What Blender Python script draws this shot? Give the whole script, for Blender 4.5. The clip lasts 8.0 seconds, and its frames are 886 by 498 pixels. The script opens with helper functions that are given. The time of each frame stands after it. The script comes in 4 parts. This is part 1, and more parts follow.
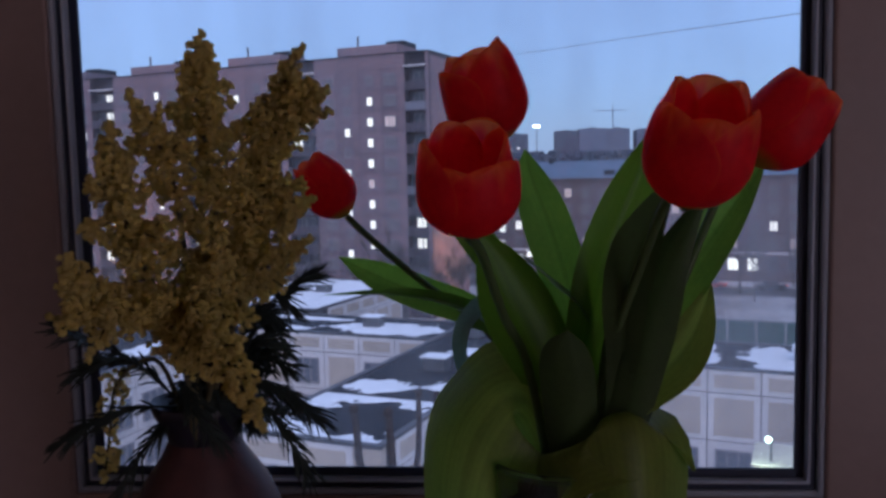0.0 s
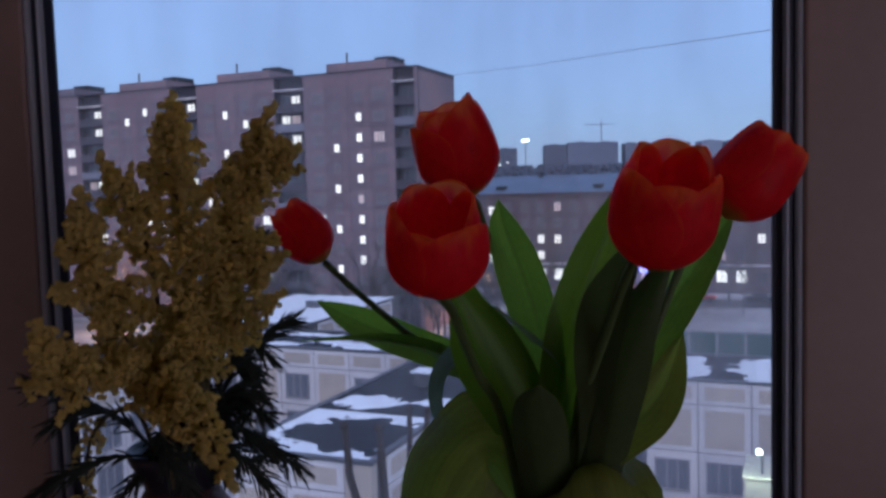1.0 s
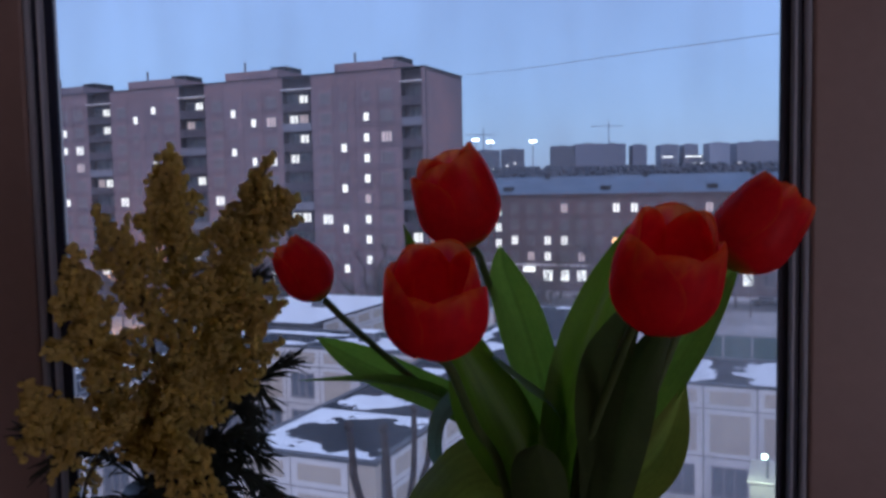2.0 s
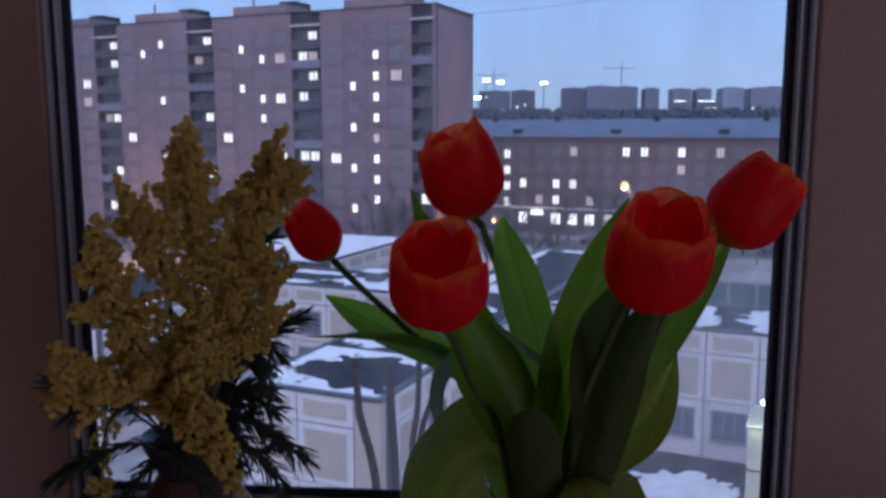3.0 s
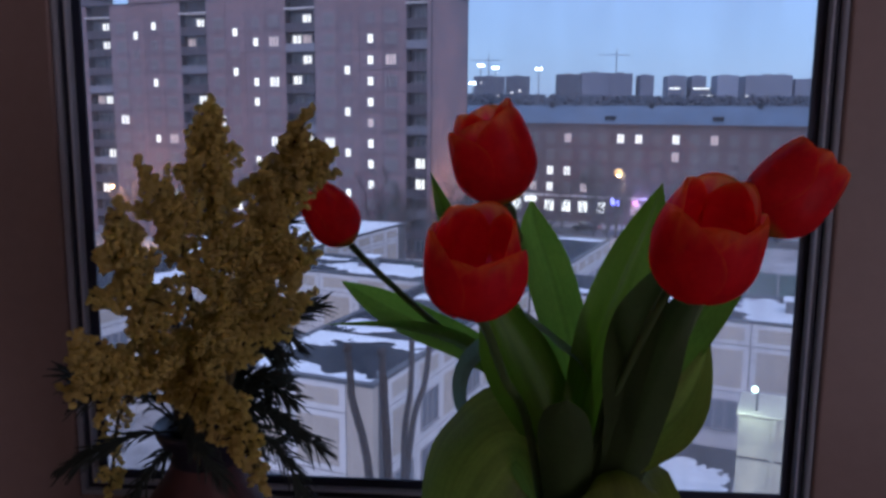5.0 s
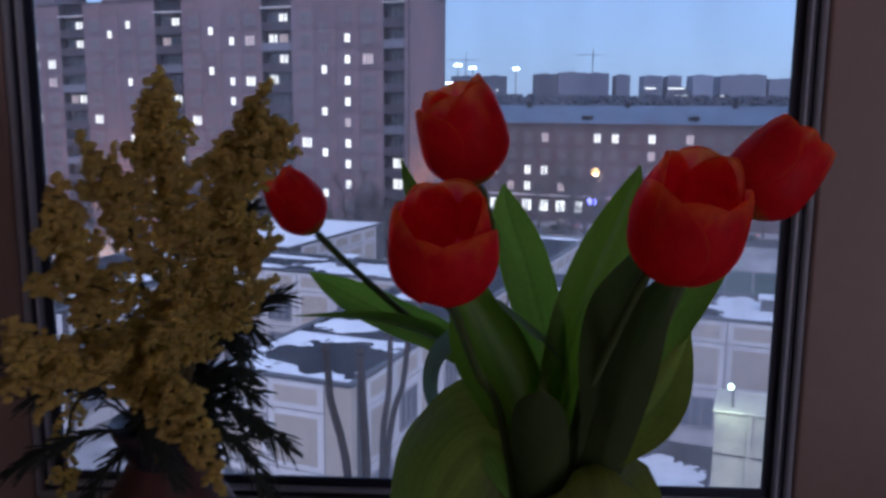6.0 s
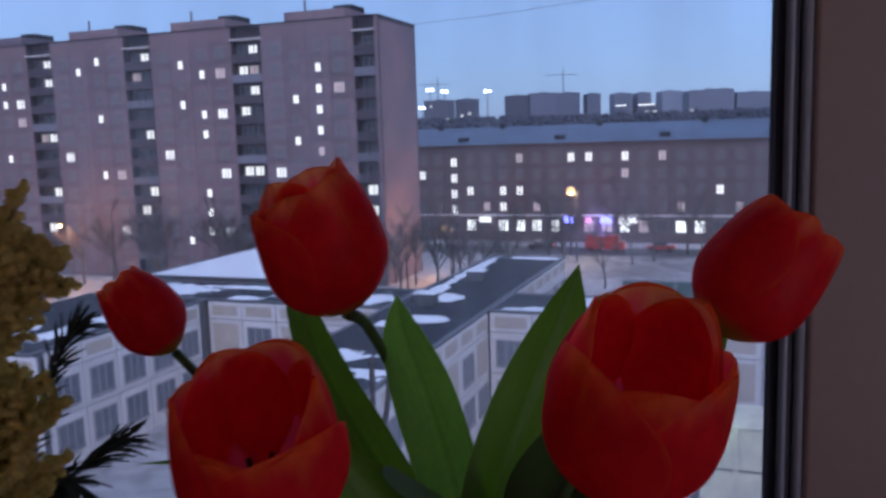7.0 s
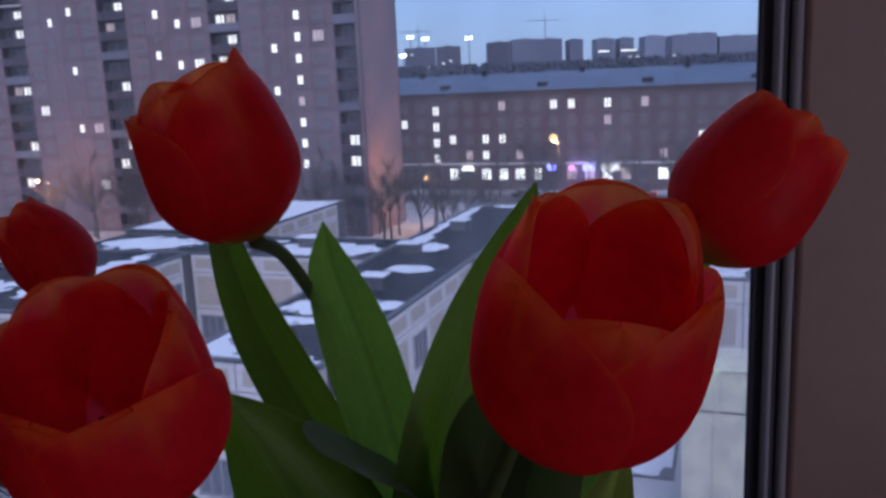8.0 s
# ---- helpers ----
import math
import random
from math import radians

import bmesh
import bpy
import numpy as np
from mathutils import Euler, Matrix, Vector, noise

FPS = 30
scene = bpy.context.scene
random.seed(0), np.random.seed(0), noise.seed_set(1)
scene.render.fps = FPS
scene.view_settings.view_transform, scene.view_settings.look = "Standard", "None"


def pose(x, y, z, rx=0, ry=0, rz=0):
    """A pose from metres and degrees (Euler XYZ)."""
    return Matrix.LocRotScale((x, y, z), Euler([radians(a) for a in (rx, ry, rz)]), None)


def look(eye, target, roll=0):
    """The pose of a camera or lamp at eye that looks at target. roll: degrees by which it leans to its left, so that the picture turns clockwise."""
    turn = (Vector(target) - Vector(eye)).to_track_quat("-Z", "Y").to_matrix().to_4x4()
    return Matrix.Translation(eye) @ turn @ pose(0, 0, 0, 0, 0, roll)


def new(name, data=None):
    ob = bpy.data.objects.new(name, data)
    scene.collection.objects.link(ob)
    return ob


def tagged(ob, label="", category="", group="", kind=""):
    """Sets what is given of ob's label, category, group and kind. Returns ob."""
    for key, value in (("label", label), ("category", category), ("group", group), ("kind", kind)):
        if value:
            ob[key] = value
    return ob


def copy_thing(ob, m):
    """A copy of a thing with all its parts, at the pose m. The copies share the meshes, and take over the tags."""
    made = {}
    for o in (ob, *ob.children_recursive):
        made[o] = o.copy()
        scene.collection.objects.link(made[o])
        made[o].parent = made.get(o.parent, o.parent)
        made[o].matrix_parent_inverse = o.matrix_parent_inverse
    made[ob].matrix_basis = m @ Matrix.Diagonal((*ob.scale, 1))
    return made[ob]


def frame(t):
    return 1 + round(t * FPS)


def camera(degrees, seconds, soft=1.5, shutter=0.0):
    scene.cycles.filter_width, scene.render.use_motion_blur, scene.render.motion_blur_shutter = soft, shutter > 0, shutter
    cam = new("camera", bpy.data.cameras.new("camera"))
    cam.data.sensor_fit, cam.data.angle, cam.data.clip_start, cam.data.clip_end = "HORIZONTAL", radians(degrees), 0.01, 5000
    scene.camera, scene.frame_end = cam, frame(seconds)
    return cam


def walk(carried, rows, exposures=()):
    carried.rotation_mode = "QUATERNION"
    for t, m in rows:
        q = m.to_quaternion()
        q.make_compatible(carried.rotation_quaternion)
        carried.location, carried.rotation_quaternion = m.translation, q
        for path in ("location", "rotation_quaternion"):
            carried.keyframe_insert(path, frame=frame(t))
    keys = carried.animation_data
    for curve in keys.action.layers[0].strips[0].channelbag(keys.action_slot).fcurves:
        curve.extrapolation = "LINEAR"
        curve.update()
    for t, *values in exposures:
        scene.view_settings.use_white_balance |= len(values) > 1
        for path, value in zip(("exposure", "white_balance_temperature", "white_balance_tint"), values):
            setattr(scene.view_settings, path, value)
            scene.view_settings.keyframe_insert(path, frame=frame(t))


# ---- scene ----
cam = camera(56.0, 8.0, soft=3.0, shutter=0.5)
PATH = [
    (0, pose(0.0622, -0.7222, 0.0200, 84.736, 1.287, 4.183)),
    (0.5, pose(0.0692, -0.7234, 0.0234, 84.800, 1.735, 3.934)),
    (1, pose(0.0733, -0.7229, 0.0436, 85.703, 1.630, 3.464)),
    (1.5, pose(0.0767, -0.7063, 0.0523, 85.897, 1.388, 3.692)),
    (2.8, pose(0.0777, -0.7317, 0.1020, 83.106, 0.311, 4.418)),
    (3, pose(0.0806, -0.7326, 0.0929, 81.699, 0.078, 4.557)),
    (3.5, pose(0.0814, -0.7294, 0.0954, 80.980, 0.251, 4.622)),
    (4, pose(0.0774, -0.7236, 0.0937, 80.253, 0.195, 4.997)),
    (5.5, pose(0.0525, -0.7129, 0.0853, 80.866, -0.749, 3.448)),
    (6, pose(0.0615, -0.6927, 0.0777, 80.697, -0.460, 2.641)),
    (6.5, pose(0.0871, -0.6217, 0.0971, 82.273, 0.679, 1.392)),
    (7, pose(0.1057, -0.5457, 0.1065, 82.306, 1.745, 0.860)),
    (7.5, pose(0.1171, -0.5073, 0.0908, 80.482, 1.768, -0.072)),
    (8, pose(0.1237, -0.4906, 0.0853, 78.803, 2.412, -0.388)),
]
walk(cam, PATH, [(0, 0.10, 5820, 9.5), (1.5, 0.03, 5880, 9.5), (3.0, 0.20, 5830, 9.5), (4.0, 0.18, 5790, 9.5), (5.5, 0.24, 5780, 9.5), (7.0, 0.06, 5740, 10.5), (7.5, 0.20, 5750, 11.5), (8.0, 0.12, 5800, 12.5)])

# ---- light: clear dusk sky after sunset, soft light from the whole sky ----
SUN_EL, SUN_ROT = radians(9.0), radians(180)
world = bpy.data.worlds.new("dusk_sky")
scene.world = world
world.use_nodes = True
wt = world.node_tree
sky = wt.nodes.new("ShaderNodeTexSky")
sky.sky_type = "NISHITA"
sky.sun_disc = False
sky.sun_elevation, sky.sun_rotation = SUN_EL, SUN_ROT
sky.air_density, sky.dust_density, sky.ozone_density = 1.0, 1.0, 4.0
cloud = wt.nodes.new("ShaderNodeTexNoise")
cloud.inputs["Scale"].default_value = 2.2
cloud.inputs["Detail"].default_value = 5
ramp = wt.nodes.new("ShaderNodeMapRange")
ramp.inputs[1].default_value, ramp.inputs[2].default_value = 0.3, 0.75
ramp.inputs[3].default_value, ramp.inputs[4].default_value = 0.80, 1.14
mul = wt.nodes.new("ShaderNodeMix")
mul.data_type, mul.blend_type = "RGBA", "MULTIPLY"
mul.inputs[0].default_value = 1.0
wt.links.new(cloud.outputs[0], ramp.inputs[0])

wt.links.new(ramp.outputs[0], mul.inputs[7])
tint = wt.nodes.new("ShaderNodeMix")
tint.data_type, tint.blend_type = "RGBA", "MULTIPLY"
tint.inputs[0].default_value = 1.0
tint.inputs[7].default_value = (0.86, 0.92, 1.12, 1)
wt.links.new(sky.outputs[0], tint.inputs[6])
haze = wt.nodes.new("ShaderNodeMix")   # thin even cloud over the clear sky
haze.data_type = "RGBA"
haze.inputs[0].default_value = 0.72
haze.inputs[7].default_value = (2.42, 3.0, 4.80, 1)
wt.links.new(tint.outputs[2], haze.inputs[6])
wt.links.new(haze.outputs[2], mul.inputs[6])
wt.links.new(mul.outputs[2], wt.nodes["Background"].inputs[0])
wt.nodes["Background"].inputs[1].default_value = 0.19


def lamp(name, kind, at, energy, colour, size=0.3, aim=None):
    data = bpy.data.lights.new(name, kind)
    data.energy, data.color = energy, colour
    if kind == "AREA":
        data.shape, data.size, data.size_y = "RECTANGLE", size[0], size[1]
    elif kind == "SUN":
        data.angle = size
    else:
        data.shadow_soft_size = size
    ob = new(name, data)
    ob.matrix_world = look(at, aim) if aim else Matrix.Translation(at)
    return ob


lamp("sun", "SUN", (0, 0, 50), 1.18, (1.0, 0.82, 0.94), radians(60), (-10, 40, 0))
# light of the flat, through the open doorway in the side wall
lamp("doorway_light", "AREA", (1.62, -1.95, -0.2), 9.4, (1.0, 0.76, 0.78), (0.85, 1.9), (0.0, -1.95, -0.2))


# ---- materials ----
def mat(name, c1, c2=None, rough=0.7, scale=8.0, fine=60.0, bump=0.15, metal=0.0, spread=(0.35, 0.65), rnd=0.0, glow=None, spec=0.5):
    m = bpy.data.materials.new(name)
    m.use_nodes = True
    t, b = m.node_tree, m.node_tree.nodes["Principled BSDF"]
    c2 = c2 or tuple(c * 0.8 for c in c1)
    co = t.nodes.new("ShaderNodeTexCoord")
    n1, n2 = t.nodes.new("ShaderNodeTexNoise"), t.nodes.new("ShaderNodeTexNoise")
    n1.inputs["Scale"].default_value, n1.inputs["Detail"].default_value = scale, 6
    n2.inputs["Scale"].default_value, n2.inputs["Detail"].default_value = fine, 4
    for n in (n1, n2):
        t.links.new(co.outputs["Object"], n.inputs["Vector"])
    add = t.nodes.new("ShaderNodeMath")
    add.operation = "MULTIPLY_ADD"
    add.inputs[1].default_value, add.inputs[2].default_value = 0.35, 0.0
    t.links.new(n2.outputs[0], add.inputs[0])
    s = t.nodes.new("ShaderNodeMath")
    s.operation = "MULTIPLY_ADD"
    s.inputs[1].default_value = 0.65
    t.links.new(n1.outputs[0], s.inputs[0])
    t.links.new(add.outputs[0], s.inputs[2])
    r = t.nodes.new("ShaderNodeMapRange")
    r.inputs[1].default_value, r.inputs[2].default_value = spread
    t.links.new(s.outputs[0], r.inputs[0])
    mix = t.nodes.new("ShaderNodeMix")
    mix.data_type = "RGBA"
    mix.inputs[6].default_value, mix.inputs[7].default_value = (*c1, 1), (*c2, 1)
    t.links.new(r.outputs[0], mix.inputs[0])
    out = mix.outputs[2]
    if rnd:
        info = t.nodes.new("ShaderNodeObjectInfo")
        rr = t.nodes.new("ShaderNodeMapRange")
        rr.inputs[3].default_value, rr.inputs[4].default_value = 1 - rnd, 1 + rnd
        t.links.new(info.outputs["Random"], rr.inputs[0])
        mm = t.nodes.new("ShaderNodeMix")
        mm.data_type, mm.blend_type = "RGBA", "MULTIPLY"
        mm.inputs[0].default_value = 1
        t.links.new(out, mm.inputs[6])
        t.links.new(rr.outputs[0], mm.inputs[7])
        out = mm.outputs[2]
    t.links.new(out, b.inputs["Base Color"])
    b.inputs["Roughness"].default_value, b.inputs["Metallic"].default_value = rough, metal
    b.inputs["Specular IOR Level"].default_value = spec
    if bump:
        bp = t.nodes.new("ShaderNodeBump")
        bp.inputs["Strength"].default_value, bp.inputs["Distance"].default_value = bump, 0.01
        t.links.new(n2.outputs[0], bp.inputs["Height"])
        t.links.new(bp.outputs[0], b.inputs["Normal"])
    if glow:
        b.inputs["Emission Color"].default_value, b.inputs["Emission Strength"].default_value = (*glow[0], 1), glow[1]
    return m


def sheer(m, colour, share):
    """Lets light through a thin leaf or petal."""
    t = m.node_tree
    b, o = t.nodes["Principled BSDF"], t.nodes["Material Output"]
    tr, mx = t.nodes.new("ShaderNodeBsdfTranslucent"), t.nodes.new("ShaderNodeMixShader")
    src = b.inputs["Base Color"].links[0].from_socket
    tn = t.nodes.new("ShaderNodeMix")
    tn.data_type, tn.blend_type = "RGBA", "MULTIPLY"
    tn.inputs[0].default_value = 1
    tn.inputs[7].default_value = (*colour, 1)
    t.links.new(src, tn.inputs[6])
    t.links.new(tn.outputs[2], tr.inputs[0])
    mx.inputs[0].default_value = share
    t.links.new(b.outputs[0], mx.inputs[1])
    t.links.new(tr.outputs[0], mx.inputs[2])
    t.links.new(mx.outputs[0], o.inputs[0])
    return m


def petal_mat():
    m = mat("tulip_petal", (0.82, 0.030, 0.058), (0.68, 0.018, 0.048), 0.5, 45, 260, 0.0)
    t = m.node_tree
    b = t.nodes["Principled BSDF"]
    uv, sep = t.nodes.new("ShaderNodeUVMap"), t.nodes.new("ShaderNodeSeparateXYZ")
    t.links.new(uv.outputs[0], sep.inputs[0])
    red = b.inputs["Base Color"].links[0].from_socket
    edge = t.nodes.new("ShaderNodeMapRange")
    edge.interpolation_type = "SMOOTHSTEP"
    edge.inputs[1].default_value, edge.inputs[2].default_value = 0.32, 1.15
    edge.inputs[4].default_value = 0.85
    noi, sc = t.nodes.new("ShaderNodeTexNoise"), t.nodes.new("ShaderNodeMath")
    noi.inputs["Scale"].default_value, noi.inputs["Detail"].default_value = 150, 3
    st = t.nodes.new("ShaderNodeMapping")
    st.inputs["Scale"].default_value = (1, 1, 0.22)
    obj = t.nodes.new("ShaderNodeTexCoord")
    t.links.new(obj.outputs["Object"], st.inputs[0])
    t.links.new(st.outputs[0], noi.inputs["Vector"])
    sc.operation = "MULTIPLY_ADD"
    sc.inputs[1].default_value, sc.inputs[2].default_value = 0.7, -0.35
    t.links.new(noi.outputs[0], sc.inputs[0])
    ad = t.nodes.new("ShaderNodeMath")
    ad.operation = "ADD"
    t.links.new(sep.outputs["X"], ad.inputs[0])
    t.links.new(sc.outputs[0], ad.inputs[1])
    t.links.new(ad.outputs[0], edge.inputs[0])
    mix = t.nodes.new("ShaderNodeMix")
    mix.data_type = "RGBA"
    mix.inputs[7].default_value = (0.88, 0.26, 0.06, 1)
    t.links.new(edge.outputs[0], mix.inputs[0])
    t.links.new(red, mix.inputs[6])
    # yellow-green foot of the petal
    foot = t.nodes.new("ShaderNodeMapRange")
    foot.inputs[1].default_value, foot.inputs[2].default_value = 0.14, 0.02
    t.links.new(sep.outputs["Y"], foot.inputs[0])
    mix2 = t.nodes.new("ShaderNodeMix")
    mix2.data_type = "RGBA"
    mix2.inputs[7].default_value = (0.35, 0.36, 0.06, 1)
    t.links.new(foot.outputs[0], mix2.inputs[0])
    t.links.new(mix.outputs[2], mix2.inputs[6])
    t.links.new(mix2.outputs[2], b.inputs["Base Color"])
    return sheer(m, (1.22, 1.6, 1.4), 0.76)


def leaf_mat(name, c1, c2):
    m = mat(name, c1, c2, 0.42, 25, 300, 0.05, spec=0.42)
    t = m.node_tree
    b = t.nodes["Principled BSDF"]
    uv, sp, wv = t.nodes.new("ShaderNodeUVMap"), t.nodes.new("ShaderNodeMapping"), t.nodes.new("ShaderNodeTexNoise")
    sp.inputs["Scale"].default_value = (15, 0.7, 1)
    wv.inputs["Scale"].default_value, wv.inputs["Detail"].default_value = 2.0, 3
    t.links.new(uv.outputs[0], sp.inputs[0])
    t.links.new(sp.outputs[0], wv.inputs["Vector"])
    r = t.nodes.new("ShaderNodeMapRange")
    r.inputs[1].default_value, r.inputs[2].default_value = 0.3, 0.7
    r.inputs[3].default_value, r.inputs[4].default_value = 0.86, 1.12
    t.links.new(wv.outputs[0], r.inputs[0])
    # a darker midrib
    sx, off, ab, rib, both = t.nodes.new("ShaderNodeSeparateXYZ"), t.nodes.new("ShaderNodeMath"), t.nodes.new("ShaderNodeMath"), t.nodes.new("ShaderNodeMapRange"), t.nodes.new("ShaderNodeMath")
    off.operation, ab.operation, both.operation = "SUBTRACT", "ABSOLUTE", "MULTIPLY"
    off.inputs[1].default_value = 0.5
    rib.interpolation_type = "SMOOTHSTEP"
    rib.inputs[1].default_value, rib.inputs[2].default_value = 0.0, 0.07
    rib.inputs[3].default_value, rib.inputs[4].default_value = 0.80, 1.0
    t.links.new(uv.outputs[0], sx.inputs[0])
    t.links.new(sx.outputs["X"], off.inputs[0])
    t.links.new(off.outputs[0], ab.inputs[0])
    t.links.new(ab.outputs[0], rib.inputs[0])
    t.links.new(r.outputs[0], both.inputs[0])
    t.links.new(rib.outputs[0], both.inputs[1])
    mm = t.nodes.new("ShaderNodeMix")
    mm.data_type, mm.blend_type = "RGBA", "MULTIPLY"
    mm.inputs[0].default_value = 1
    t.links.new(b.inputs["Base Color"].links[0].from_socket, mm.inputs[6])
    t.links.new(both.outputs[0], mm.inputs[7])
    t.links.new(mm.outputs[2], b.inputs["Base Color"])
    return sheer(m, (2.5 if c1[0] < 0.15 else 1.5, 3.0 if c1[0] < 0.15 else 1.8, 1.0), 0.55)


def glass_mat(name, colour, rough=0.0, ior=1.45):
    m = bpy.data.materials.new(name)
    m.use_nodes = True
    b = m.node_tree.nodes["Principled BSDF"]
    b.inputs["Base Color"].default_value = (*colour, 1)
    b.inputs["Roughness"].default_value, b.inputs["IOR"].default_value = rough, ior
    b.inputs["Transmission Weight"].default_value = 1.0
    return m


def clear_pane_mat():
    m = bpy.data.materials.new("window_glass")
    m.use_nodes = True
    t = m.node_tree
    for n in list(t.nodes):
        if n.type == "BSDF_PRINCIPLED":
            t.nodes.remove(n)
    tr, gl, mx, fr = (t.nodes.new(k) for k in ("ShaderNodeBsdfTransparent", "ShaderNodeBsdfGlossy", "ShaderNodeMixShader", "ShaderNodeFresnel"))
    tr.inputs[0].default_value = (0.95, 0.97, 0.97, 1)
    gl.inputs["Roughness"].default_value = 0.02
    fr.inputs[0].default_value = 1.45
    t.links.new(fr.outputs[0], mx.inputs[0])
    t.links.new(tr.outputs[0], mx.inputs[1])
    t.links.new(gl.outputs[0], mx.inputs[2])
    # a thin film of dust and dried rain streaks
    co, mp, sn, rg = (t.nodes.new(k) for k in ("ShaderNodeTexCoord", "ShaderNodeMapping", "ShaderNodeTexNoise", "ShaderNodeMapRange"))
    mp.inputs["Scale"].default_value = (1, 1, 0.22)
    sn.inputs["Scale"].default_value, sn.inputs["Detail"].default_value = 26, 5
    rg.inputs[1].default_value, rg.inputs[2].default_value = 0.40, 0.70
    rg.inputs[3].default_value, rg.inputs[4].default_value = 0.034, 0.095
    t.links.new(co.outputs["Object"], mp.inputs[0])
    t.links.new(mp.outputs[0], sn.inputs["Vector"])
    t.links.new(sn.outputs[0], rg.inputs[0])
    # a wiped, smeared patch in the lower corner
    dist, near, add = t.nodes.new("ShaderNodeVectorMath"), t.nodes.new("ShaderNodeMapRange"), t.nodes.new("ShaderNodeMath")
    dist.operation, add.operation = "DISTANCE", "MULTIPLY_ADD"
    dist.inputs[1].default_value = (0.28, 0.0, -0.09)
    near.interpolation_type = "SMOOTHSTEP"
    near.inputs[1].default_value, near.inputs[2].default_value = 0.28, 0.03
    near.inputs[3].default_value, near.inputs[4].default_value = 1.0, 3.0
    add.inputs[2].default_value = 0.0
    t.links.new(co.outputs["Object"], dist.inputs[0])
    t.links.new(dist.outputs["Value"], near.inputs[0])
    t.links.new(near.outputs[0], add.inputs[0])
    t.links.new(rg.outputs[0], add.inputs[1])
    dust, film = t.nodes.new("ShaderNodeBsdfTranslucent"), t.nodes.new("ShaderNodeMixShader")
    dust.inputs[0].default_value = (0.80, 0.78, 0.78, 1)
    t.links.new(add.outputs[0], film.inputs[0])
    t.links.new(mx.outputs[0], film.inputs[1])
    t.links.new(dust.outputs[0], film.inputs[2])
    t.links.new(film.outputs[0], t.nodes["Material Output"].inputs[0])
    return m


PETAL, PANE = petal_mat(), clear_pane_mat()
LEAF, OLDLEAF = leaf_mat("tulip_leaf", (0.125, 0.20, 0.062), (0.085, 0.15, 0.048)), leaf_mat("yellowing_tulip_leaf", (0.25, 0.29, 0.07), (0.18, 0.23, 0.055))
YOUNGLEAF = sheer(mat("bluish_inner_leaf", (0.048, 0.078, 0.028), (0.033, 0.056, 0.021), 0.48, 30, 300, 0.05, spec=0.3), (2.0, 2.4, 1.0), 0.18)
LIMELEAF = leaf_mat("yellow_green_leaf", (0.074, 0.118, 0.018), (0.058, 0.095, 0.015))
PALELEAF = sheer(mat("waxy_pale_leaf", (0.20, 0.31, 0.27), (0.15, 0.25, 0.21), 0.36, 30, 300, 0.05), (1.1, 1.3, 1.1), 0.35)
ANTHER = mat("dark_anther", (0.03, 0.018, 0.03), (0.05, 0.03, 0.03), 0.8, 80, 600, 0.1)
STEM = sheer(mat("flower_stem", (0.11, 0.17, 0.065), (0.08, 0.125, 0.048), 0.45, 40, 400, 0.05), (1.5, 1.8, 1.2), 0.35)
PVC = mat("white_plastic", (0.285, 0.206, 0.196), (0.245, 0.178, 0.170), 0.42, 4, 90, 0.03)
BEAD = mat("grey_bead", (0.36, 0.40, 0.48), (0.30, 0.34, 0.42), 0.4, 6, 120, 0.03)
DARKBEAD = mat("pale_bead", (0.46, 0.52, 0.62), (0.40, 0.45, 0.55), 0.28, 6, 120, 0.03)
RUBBER = mat("dark_gasket", (0.010, 0.018, 0.045), (0.016, 0.024, 0.055), 0.5, 12, 200, 0.05)
PLASTER = mat("painted_wall", (0.62, 0.56, 0.52), (0.55, 0.50, 0.46), 0.85, 3, 120, 0.1)
FLOORWOOD = mat("parquet", (0.30, 0.19, 0.10), (0.22, 0.13, 0.07), 0.5, 5, 80, 0.08)
CLAY = mat("brown_glaze", (0.085, 0.028, 0.027), (0.045, 0.017, 0.020), 0.5, 14, 90, 0.06)
DARKGLAZE = mat("dark_blue_glaze", (0.012, 0.016, 0.032), (0.02, 0.014, 0.022), 0.35, 18, 120, 0.05)
VASEGLASS = glass_mat("green_glass", (0.75, 0.93, 0.88))
POLLEN = sheer(mat("mimosa_blossom", (0.92, 0.82, 0.40), (0.80, 0.69, 0.32), 1.0, 70, 1500, 0.6, spec=0.1), (1.05, 1.05, 0.9), 0.68)
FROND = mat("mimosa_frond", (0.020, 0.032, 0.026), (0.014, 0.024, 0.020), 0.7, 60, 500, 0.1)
TWIG = mat("mimosa_twig", (0.10, 0.09, 0.04), (0.07, 0.06, 0.03), 0.8, 60, 500, 0.1)
# outdoors
SNOW = mat("snow", (0.86, 0.88, 0.90), (0.76, 0.78, 0.82), 0.8, 0.9, 9, 0.3)
ROOFING = mat("wet_bitumen_roof", (0.018, 0.022, 0.030), (0.038, 0.043, 0.052), 0.9, 0.5, 6, 0.2, spec=0.15)
CONCRETE = mat("pale_concrete", (0.74, 0.69, 0.67), (0.63, 0.59, 0.58), 0.9, 0.5, 7, 0.15, rnd=0.06)
INSET = mat("beige_cladding", (0.54, 0.46, 0.39), (0.46, 0.39, 0.33), 0.9, 0.8, 9, 0.15, rnd=0.08)
JOINT = mat("dark_joint", (0.12, 0.11, 0.11), (0.09, 0.085, 0.09), 0.9, 2, 20, 0.1)
TOWERWALL = mat("pinkish_panel_wall", (0.285, 0.185, 0.190), (0.165, 0.135, 0.158), 0.9, 0.10, 1.6, 0.1, spread=(0.40, 0.60), rnd=0.10)
